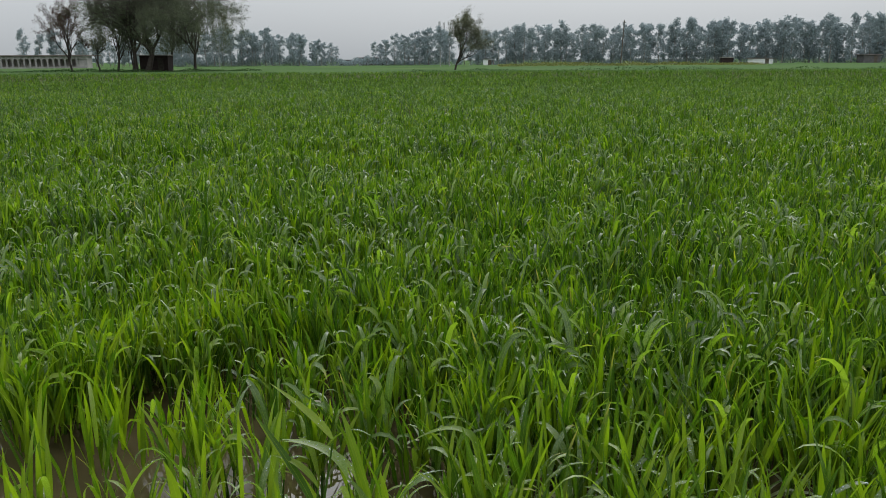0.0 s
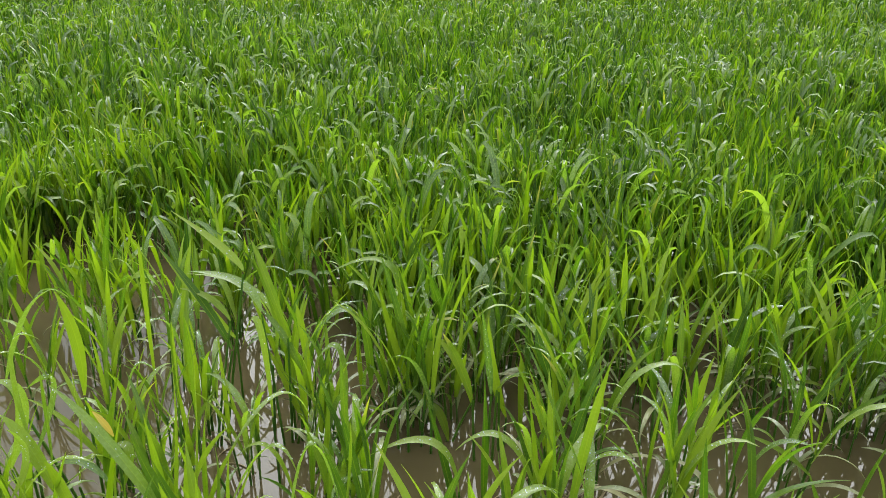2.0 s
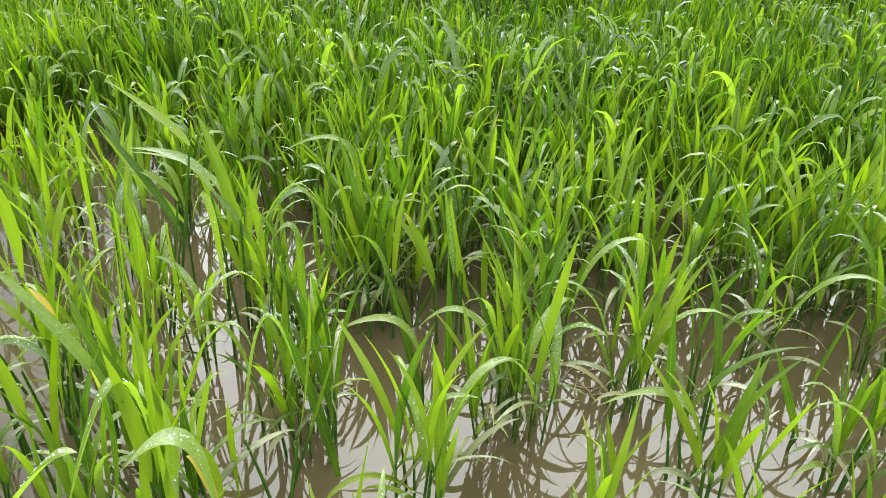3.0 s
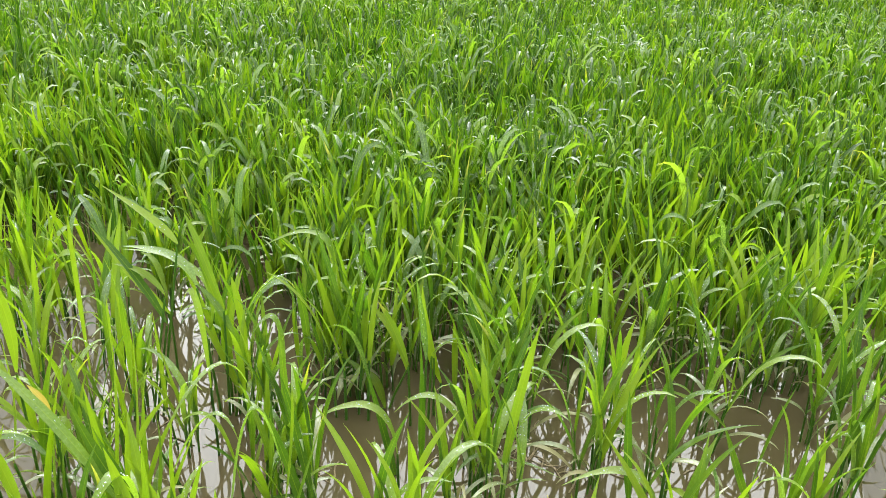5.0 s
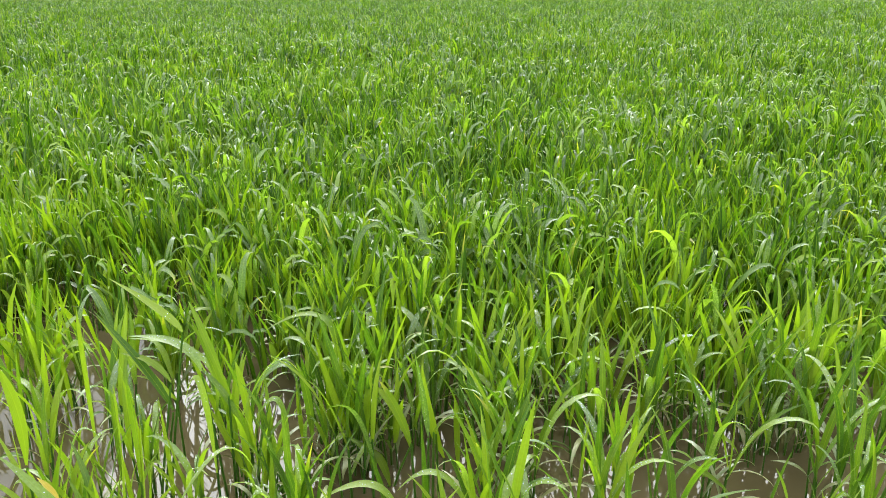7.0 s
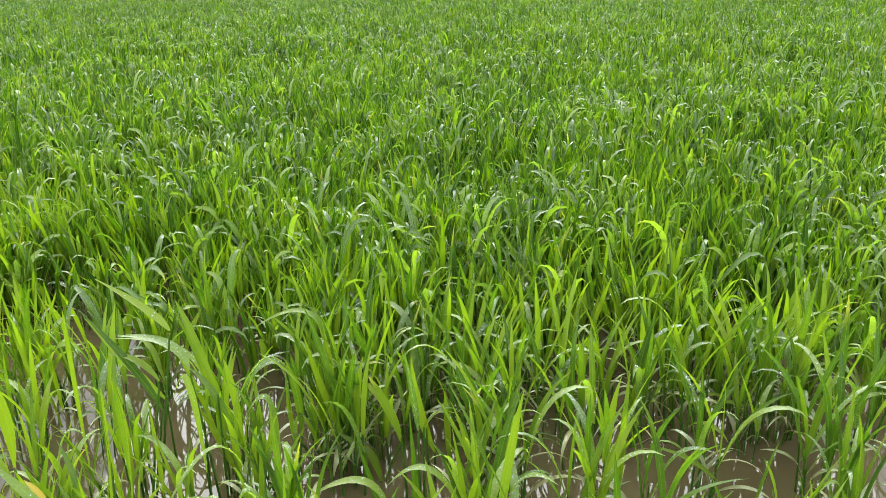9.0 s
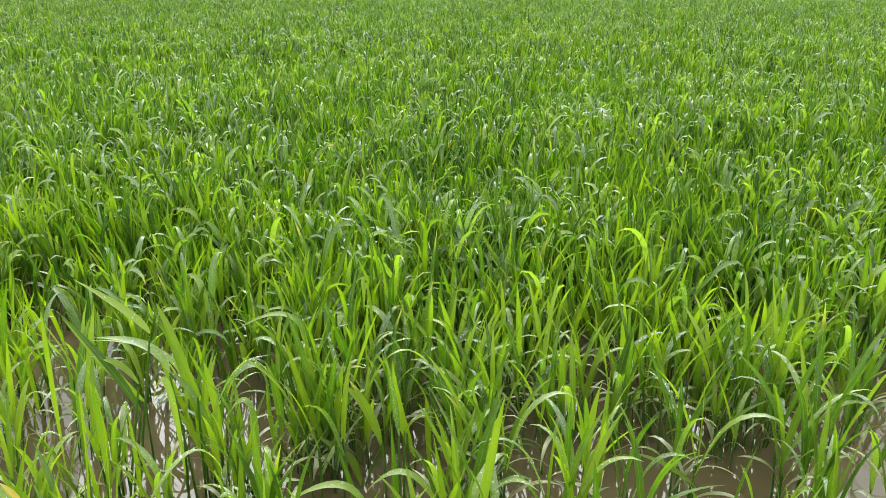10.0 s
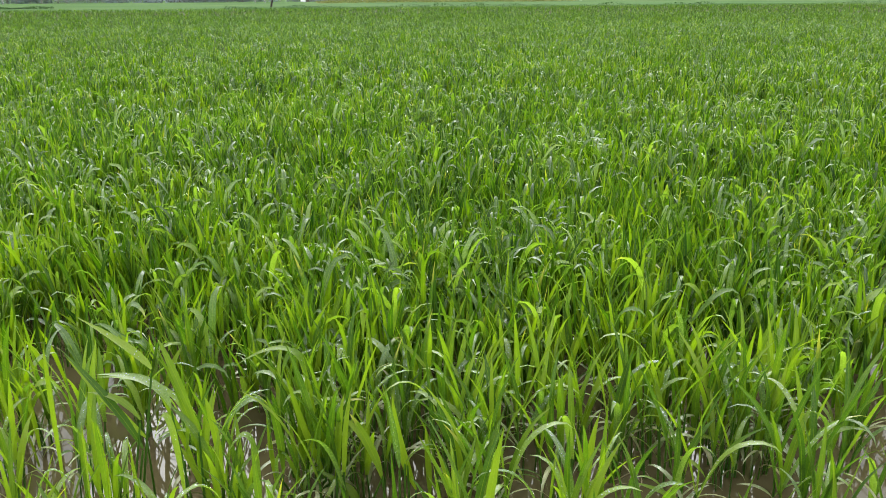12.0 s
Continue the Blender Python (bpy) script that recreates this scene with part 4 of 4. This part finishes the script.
def foliage(g, centres, count, scatter, size, hang=0.3):
    """Small leaf sprays round twig ends."""
    c = centres[g.integers(0, len(centres), count)] + g.normal(0, scatter, (count, 3)) * np.array([1, 1, 0.8])
    a = g.normal(0, 1, (count, 3))
    a[:, 2] -= hang
    a /= np.linalg.norm(a, axis=1)[:, None]
    s = np.cross(a, g.normal(0, 1, (count, 3)))
    s /= np.linalg.norm(s, axis=1)[:, None]
    L = g.uniform(0.6, 1.3, count)[:, None] * size
    v = np.stack([c - a * L, c + s * L * 0.42, c + a * L, c - s * L * 0.42], 1).reshape(-1, 3)
    return v, np.arange(count * 4).reshape(-1, 4)


def tree(seed, label, leaf_mat, bark, height, radius, fork, lean, spread, levels, kids, leaves, scatter, size, wander=0.12, droop=0.0, squash=1.0, clear=0.0, fall=0.0, category="tree"):
    g = np.random.default_rng(seed)
    thing = tagged(new("tree"), label, category)
    pieces, tips = grown(g, height, radius, fork, lean, spread, levels, kids, wander, droop)
    v, q = join(pieces)
    top = max(v[:, 2].max(), tips[:, 2].max())
    f = (height - fork) / (top - fork)
    lift = lambda p: np.stack([p[:, 0] * squash, p[:, 1] * squash, np.where(p[:, 2] > fork, fork + (p[:, 2] - fork) * f, p[:, 2])], -1)
    under(new("trunk", mesh_of("trunk", lift(v), q, bark)), thing)
    ends = lift(tips)
    ends = np.repeat(ends, 4, axis=0)
    ends[:, 2] -= g.exponential(1.0, len(ends)) * fall
    ends = ends[ends[:, 2] > clear]
    lv, lq = foliage(g, ends, leaves, scatter, size)
    under(new("crown", mesh_of("crown", lv, lq, leaf_mat, np.zeros((len(lv), 2)), smooth=False)), thing)
    return thing


def set_at(ob, x, y, z=0.05, turn=0.0, s=1.0):
    ob.matrix_basis = pose(x, y, z, 0, 0, turn)
    ob.scale = (s, s, s)
    return ob


# the lone leaning tree beyond the bund
set_at(tree(246, "lone small tree leaning, thin olive foliage, on a grassy bund", SPARSE_LEAF, BARK, 8.7, 0.20, 2.7, 12, (16, 44), 4, (6, 4, 3, 3), 19000, 0.21, 0.075, clear=2.9, fall=0.15, squash=0.74), -2.0, 114)
# the grove round the brick hut
set_at(tree(22, "half-bare tree with rusty sparse leaves", RUSTY_LEAF, BARK, 11.2, 0.28, 3.0, -4, (14, 36), 4, (6, 4, 3, 3), 11000, 0.21, 0.085, clear=3.6, squash=0.62), -58.5, 117)
set_at(tree(23, "slim young tree with thin foliage", SPARSE_LEAF, BARK, 6.5, 0.14, 2.8, -2, (14, 36), 3, (5, 4, 3), 1300, 0.35, 0.12, clear=3.2), -54.9, 118)
set_at(tree(24, "tall dark leafy tree beside the hut", TREE_LEAF, BARK, 13.5, 0.26, 4.2, 2, (14, 38), 4, (7, 4, 3, 3), 22000, 0.21, 0.09, clear=2.6, squash=0.72, fall=0.9), -51.9, 117.5)
set_at(tree(25, "slim dark tree with a thin trunk", TREE_LEAF, BARK, 9.0, 0.12, 4.0, 4, (14, 36), 3, (4, 4, 3), 3600, 0.36, 0.09, clear=3.0, fall=0.4), -50.1, 118.5)
set_at(tree(26, "large old spreading tree with dark foliage", TREE_LEAF, BARK, 16.0, 0.40, 4.6, 3, (18, 44), 4, (7, 5, 3, 3), 17000, 0.21, 0.095, clear=2.8, squash=0.85, fall=1.2), -48.6, 116.5)
set_at(tree(27, "large old spreading tree with dark foliage over the hut", TREE_LEAF, BARK, 16.5, 0.38, 4.2, 12, (22, 54), 4, (8, 5, 4, 3), 25000, 0.21, 0.095, squash=1.25, clear=2.9, fall=1.5), -46.9, 116)
set_at(tree(28, "leaning dark tree behind the hut", TREE_LEAF, BARK, 15.0, 0.22, 4.4, 24, (20, 50), 4, (6, 4, 3, 3), 40000, 0.21, 0.09, droop=0.10, clear=2.7, fall=1.4), -46.6, 124)
set_at(tree(29, "slim straight tree with drooping dark foliage", TREE_LEAF, BARK, 14.5, 0.17, 4.0, 4, (22, 54), 4, (6, 4, 3, 3), 44000, 0.21, 0.09, droop=0.12, clear=2.6, squash=1.35, fall=1.3), -40.2, 117)


# ---- eucalyptus belt on the skyline ----
def gum(seed, lean, sprays, size):
    """A slender pole of a tree: short rising branches with leaf clumps from a quarter of its height to the top."""
    g = np.random.default_rng(seed)
    thing = tagged(new("tree"), "tall slender eucalyptus in a shelter belt", "tree")
    H = 13.0
    way = lambda z: np.array([math.sin(radians(lean)) * z + 0.25 * math.sin(z * 0.5 + seed), 0.2 * math.sin(z * 0.4 + 2 * seed), z])
    pieces = [tube([way(z) for z in np.linspace(-0.1, H * 0.94, 9)], np.linspace(0.19, 0.03, 9), 6)]
    clumps = []
    for k in range(22):
        f = 0.10 + 0.89 * (k + g.random()) / 22
        a = g.uniform(0, 2 * np.pi)
        reach = (0.8 + 1.5 * math.sin(math.pi * min(1, f * 0.95)) ** 0.8) * g.uniform(0.5, 1.1)
        p0 = way(f * H)
        p1 = p0 + np.array([math.cos(a) * reach, math.sin(a) * reach, reach * g.uniform(0.3, 0.9)])
        pieces.append(tube([p0, (p0 + p1) / 2 + np.array([0, 0, -0.1]), p1], [0.05, 0.035, 0.015], 4))
        clumps.extend([(p0 + p1) / 2, p1, p1, p1])
    clumps.append(way(H * 0.97))
    v, q = join(pieces)
    under(new("trunk", mesh_of("trunk", v, q, GUM_BARK)), thing)
    lv, lq = foliage(g, np.array(clumps), sprays, 0.46, size, 0.5)
    under(new("crown", mesh_of("crown", lv, lq, HAZY_GUM_LEAF, np.zeros((len(lv), 2)), smooth=False)), thing)
    return thing


gums = [gum(40 + k, (-2, 1.5, 2.5, 0, -1.5, 2, 1, -1)[k], 2000, 0.30) for k in range(8)]
back_gums = [gum(60 + k, (-1, 1, 0)[k], 800, 0.46) for k in range(3)]


def belt(points, spacing, rows, seed):
    """Trees in staggered rows along a line of (x, y, height) corners."""
    g = np.random.default_rng(seed)
    for (x0, y0, h0), (x1, y1, h1) in zip(points, points[1:]):
        n = max(1, int(math.hypot(x1 - x0, y1 - y0) / spacing))
        for k in range(n):
            for r in range(rows):
                f = (k + g.uniform(0.1, 0.9)) / n
                h = (h0 + (h1 - h0) * f) * g.uniform(0.78, 1.06) * (1 - 0.05 * r)
                spots.append((x0 + (x1 - x0) * f, y0 + (y1 - y0) * f + r * 7 + g.uniform(-1.5, 1.5), h, r))


spots = []
belt([(-133, 235, 9.6), (-126, 235, 10.4), (-119, 235, 10.2)], 2.6, 1, 1)
belt([(-119, 234, 7.4), (-98, 230, 7.8), (-81, 226, 8.6)], 2.4, 2, 6)
belt([(-80, 225, 9.2), (-63, 225, 9.8), (-49, 225, 8.5), (-38, 225, 6.6)], 2.2, 2, 2)
belt([(-27, 225, 7.0), (-22, 225, 8.5), (-10, 225, 9.8), (-5, 225, 9.2)], 2.2, 2, 3)
belt([(-2, 226, 8.2), (6, 225, 9.0), (11.5, 225, 10.6), (34, 225, 10.2), (58, 225, 10.8), (80, 225, 11.1), (105, 225, 11.8), (128, 225, 11.9)], 2.3, 2, 4)
belt([(128, 225, 14), (190, 225, 14)], 6, 1, 5)
g = np.random.default_rng(3)
used = set()
for x, y, h, r in spots:
    kin = back_gums if r else gums
    src = kin[int(g.integers(0, len(kin)))]
    if src in used:
        src = copy_thing(src, Matrix())
    used.add(src)
    src["group"] = "shelter belt of eucalyptus"
    w = g.uniform(0.85, 1.1)
    src.matrix_basis = pose(x, y, 0.05, 0, 0, g.uniform(0, 360))
    src.scale = (h / 13 * w, h / 13 * w, h / 13)


def leafy_strip(name, label, x0, x1, y0, y1, low, high, count, size, mat, seed, category, lumps=0.0):
    """A mass of small sprays: scrub, tall grass or a flowering crop."""
    g = np.random.default_rng(seed)
    f = g.random(count)
    x, y = x0 + (x1 - x0) * f, (y0 + (y1 - y0) * f) + g.uniform(-1, 1, count) * lumps
    h = low + (high - low) * (0.5 + 0.5 * np.sin(x * 0.43 + 2 * np.sin(x * 0.17))) * (0.7 + 0.3 * np.sin(x * 1.7))
    c = np.stack([x, y, 0.05 + h * g.random(count) ** 0.7], -1)
    v, q = foliage(g, c, count, size * 0.3, size, 0.0)
    return tagged(new(name, mesh_of(name, v, q, mat, np.zeros((len(v), 2)), smooth=False)), label, category, kind="stuff")


leafy_strip("scrub", "grey-green scrub under the shelter belt", -90, -2, 228, 228, 1.2, 3.0, 12000, 0.28, HAZY_GUM_LEAF, 1, "scrub", 2.5)
leafy_strip("scrub", "grey-green scrub under the shelter belt", 0, 130, 228, 228, 1.2, 3.2, 16000, 0.28, HAZY_GUM_LEAF, 2, "scrub", 2.5)
leafy_strip("mustard_crop", "pale yellow flowering mustard crop", 6, 62, 168, 178, 0.4, 0.9, 9000, 0.16, MUSTARD, 3, "crop", 9.0)
leafy_strip("bund_grass", "dark rough grass along the field bund", -6, 70, 83.2, 83.2, 0.30, 0.62, 9000, 0.07, BANK_GRASS, 4, "grass", 0.5)
leafy_strip("verge_grass", "rough grass and weeds below the grove", -72, -30, 114, 114, 0.1, 0.5, 5000, 0.11, BANK_GRASS, 5, "grass", 2.0)


# ---- buildings and poles far off ----
def arcade(x0, x1, y, height, bays):
    house = tagged(new("farm_building"), "long low limewashed building with a pillared verandah", "building")
    house.matrix_basis = pose(x0, y, 0.05)
    w = x1 - x0
    part("back_wall", box(bmesh.new(), 0, w, 2.6, 2.9, 0, height - 0.3), SHADE_WALL, house, "shaded plaster wall of the verandah")
    part("plinth", box(bmesh.new(), -0.2, w + 0.2, -0.2, 2.6, 0, 0.45), LIME_WALL, house)
    part("beam", box(bmesh.new(), 0, w, -0.1, 0.25, height * 0.72, height - 0.25), LIME_WALL, house)
    part("roof", box(bmesh.new(), -0.4, w + 0.4, -0.5, 7.0, height - 0.25, height + 0.05, 0.04), ROOF, house, "weathered reddish roof slab")
    part("end_wall", box(bmesh.new(), 0, 0.3, 0, 6.8, 0, height - 0.25), LIME_WALL, house)
    part("end_wall", box(bmesh.new(), w - 2.2, w, 0.26, 2.58, 0, height - 0.26), LIME_WALL, house)
    first = part("pillar", box(bmesh.new(), 0, 0.4, -0.08, 0.3, 0.45, height * 0.72, 0.03), LIME_WALL, house)
    step = (w - 2.6) / (bays - 1)
    for k in range(1, bays):
        o = new("pillar", first.data)
        o.parent = house
        o.location.x = k * step
    # round heads between the pillars
    bm = bmesh.new()
    top, rise = height * 0.72 + 0.02, 0.5
    ring = [(0.4 + (step - 0.4) * (0.5 - 0.5 * math.cos(math.pi * k / 8)), top - rise + rise * math.sin(math.pi * k / 8) ** 0.8) for k in range(9)]
    for (xa, za), (xb, zb) in zip(ring, ring[1:]):
        c = [bm.verts.new((x, y, z)) for y in (-0.06, 0.2) for x, z in ((xa, za), (xb, zb), (xb, top + 0.02), (xa, top + 0.02))]
        for f in ((0, 1, 2, 3), (7, 6, 5, 4), (0, 4, 5, 1)):
            bm.faces.new([c[i] for i in f])
    head = part("arch", bm, LIME_WALL, house)
    for k in range(1, bays - 1):
        o = new("arch", head.data)
        o.parent = house
        o.location.x = k * step
    return house


arcade(-124, -91.5, 190, 3.1, 22)

hut = tagged(new("brick_hut"), "small dark red-brick pump hut under the trees", "hut")
hut.matrix_basis = pose(-49.6, 120, 0.05)
bm = bmesh.new()
box(bm, 0, 4.3, 1.75, 2.0, 0, 2.3)
box(bm, 0, 0.25, 0.25, 1.75, 0, 2.3)
box(bm, 4.05, 4.3, 0.25, 1.75, 0, 2.3)
box(bm, 0, 2.7, 0, 0.25, 0, 2.3)
box(bm, 3.6, 4.3, 0, 0.25, 0, 2.3)
box(bm, 2.7, 3.6, 0, 0.25, 1.95, 2.3)
part("wall", bm, OLD_BRICK, hut)
part("roof", box(bmesh.new(), -0.2, 4.5, -0.25, 2.2, 2.3, 2.45, 0.03), SHADE_WALL, hut, "flat plaster roof slab")
part("door", box(bmesh.new(), 2.72, 3.58, 0.12, 0.17, 0, 1.94), BARK, hut, "old dark wooden door")


def shed(x, y, w, d, h, label, wall=WHITE_SHEET):
    s = tagged(new("shed"), label, "shed")
    s.matrix_basis = pose(x, y, 0.05)
    part("wall", box(bmesh.new(), 0, w, 0, d, 0, h), wall, s)
    bm = bmesh.new()
    box(bm, -0.3, w + 0.3, -0.3, d + 0.3, h, h + 0.18, 0.03)
    part("roof", bm, ROOF, s, "low dull roof")
    part("door", box(bmesh.new(), w * 0.6, w * 0.6 + 0.9, -0.06, 0.0, 0, h * 0.92), WOOD, s, "dark door")
    return s


shed(3.6, 212, 2.0, 2.4, 1.5, "small pale shed in front of the trees")
shed(71.4, 206, 5.0, 4.0, 1.25, "white farm shed at the edge of the trees")
shed(104.5, 218, 4.5, 4.0, 2.0, "dull dark brick shed among the trees", DULL_WALL)
for x, y, w, h in ((-37.5, 232, 4.2, 1.5), (-32.6, 236, 5.5, 2.1), (-27.0, 231, 3.6, 1.4)):
    shed(x, y, w, 4.0, h, "low dull brick farmhouse in a gap of the shelter belt", DULL_WALL)


def barn(x, y, w, d, wall, ridge):
    """A gable-ended barn under a sheet roof."""
    t = tagged(new("barn"), "grey gabled barn with a sheet roof behind the white shed", "barn")
    t.matrix_basis = pose(x, y, 0.05)
    bm = bmesh.new()
    ends = [[bm.verts.new((px, py, pz)) for px, pz in ((0, 0), (w, 0), (w, wall), (w / 2, ridge), (0, wall))] for py in (0, d)]
    bm.faces.new(ends[0])
    bm.faces.new(ends[1][::-1])
    for k in (1, 4):
        bm.faces.new([ends[0][k], ends[1][k], ends[1][(k + 1) % 5], ends[0][(k + 1) % 5]])
    part("wall", bm, SHADE_WALL, t)
    for sx in (-1, 1):
        bm = bmesh.new()
        run, rise = w / 2 + 0.25, (ridge - wall) * (1 + 0.5 / w)
        c = [bm.verts.new((w / 2 + sx * u * run, py, ridge + 0.02 + dz - u * rise)) for dz in (0, 0.09) for u in (0, 1) for py in (-0.3, d + 0.3)]
        for f in ((0, 1, 3, 2), (4, 6, 7, 5), (0, 2, 6, 4), (1, 5, 7, 3), (2, 3, 7, 6), (0, 4, 5, 1)):
            bm.faces.new([c[i] for i in f])
        bmesh.ops.recalc_face_normals(bm, faces=bm.faces)
        part("roof_slope", bm, GREY_SHEET, t, "grey sheet roof")
    return t


barn(80.5, 231, 4.0, 6.0, 1.9, 4.0)
kiosk = tagged(new("brick_kiosk"), "small dark red-brick pump house by the trees", "hut")
kiosk.matrix_basis = pose(63.4, 205, 0.05)
part("wall", box(bmesh.new(), 0, 2.8, 0, 2.2, 0, 1.5), OLD_BRICK, kiosk)
part("roof", box(bmesh.new(), -0.2, 3.0, -0.2, 2.4, 1.5, 1.62, 0.02), SHADE_WALL, kiosk, "flat roof slab")


def pole(x, y, h, r, lean, mat, label):
    p = tagged(new("utility_pole"), label, "pole")
    p.matrix_basis = pose(x, y, 0, 0, lean, 0)
    v, q = tube([(0, 0, -0.1), (0, 0, h * 0.5), (0, 0, h)], [r, r * 0.85, r * 0.7], 8)
    under(new("shaft", mesh_of("shaft", v, q, mat)), p)
    part("cross_arm", box(bmesh.new(), -0.4, 0.4, -r * 0.7 - 0.1, -r * 0.7, h - 0.55, h - 0.43), mat, p)
    return p


pole(31.6, 170, 9.3, 0.13, 2.4, WOOD, "dark wooden utility pole leaning a little")
for x, y, h in ((-6.5, 180, 3.4), (-4.5, 182, 3.4), (6.4, 180, 3.8), (-56.3, 180, 5.0)):
    pole(x, y, h, 0.09, 0.0, CONCRETE, "pale concrete utility pole")


def mast(x, y, h):
    m = tagged(new("radio_mast"), "thin grey lattice radio mast on the skyline", "mast")
    m.matrix_basis = pose(x, y, 0)
    for ax, ay in ((-0.5, -0.4), (0.5, -0.4), (0.0, 0.5)):
        v, q = tube([(ax, ay, 0), (ax * 0.6, ay * 0.6, h)], [0.12, 0.09], 5)
        under(new("leg", mesh_of("leg", v, q, CONCRETE)), m)
    for k in range(12):
        z = h * (k + 0.5) / 12
        f = 1 - 0.4 * z / h
        v, q = tube([(-0.5 * f, -0.4 * f, z), (0.5 * f, -0.4 * f, z + 0.6)], [0.05, 0.05], 4)
        under(new("brace", mesh_of("brace", v, q, CONCRETE)), m)
    return m


mast(-11.9, 320, 16.2)
mast(-10.2, 320, 15.8)


# ---- bits of straw afloat between the plants ----
def straw(seed, x, y, turn, length):
    g = np.random.default_rng(seed)
    k = np.linspace(-0.5, 0.5, 6)
    pts = np.stack([k * length, 0.06 * length * np.sin(k * 5 + seed), 0.001 + 0.0015 * np.cos(k * 3)], -1)
    v, q = tube(pts, np.full(6, g.uniform(0.0012, 0.0022)), 5)
    s = tagged(new("straw", mesh_of("straw", v, q, DRY)), "short piece of brown straw afloat on muddy water", "straw", "floating straws")
    s.matrix_basis = pose(x, y, 0.0, 0, 0, turn)


g = np.random.default_rng(55)
for cx, cy, n in ((0.53, 1.73, 14), (0.60, 1.74, 12), (0.66, 1.66, 10), (-0.33, 1.93, 7), (1.05, 2.0, 6), (0.05, 1.70, 5), (-0.45, 1.50, 5), (0.9, 1.62, 5)):
    for k in range(n):
        straw(int(g.integers(0, 9999)), cx + g.normal(0, 0.05), cy + g.normal(0, 0.03), g.uniform(0, 180), g.uniform(0.03, 0.12))
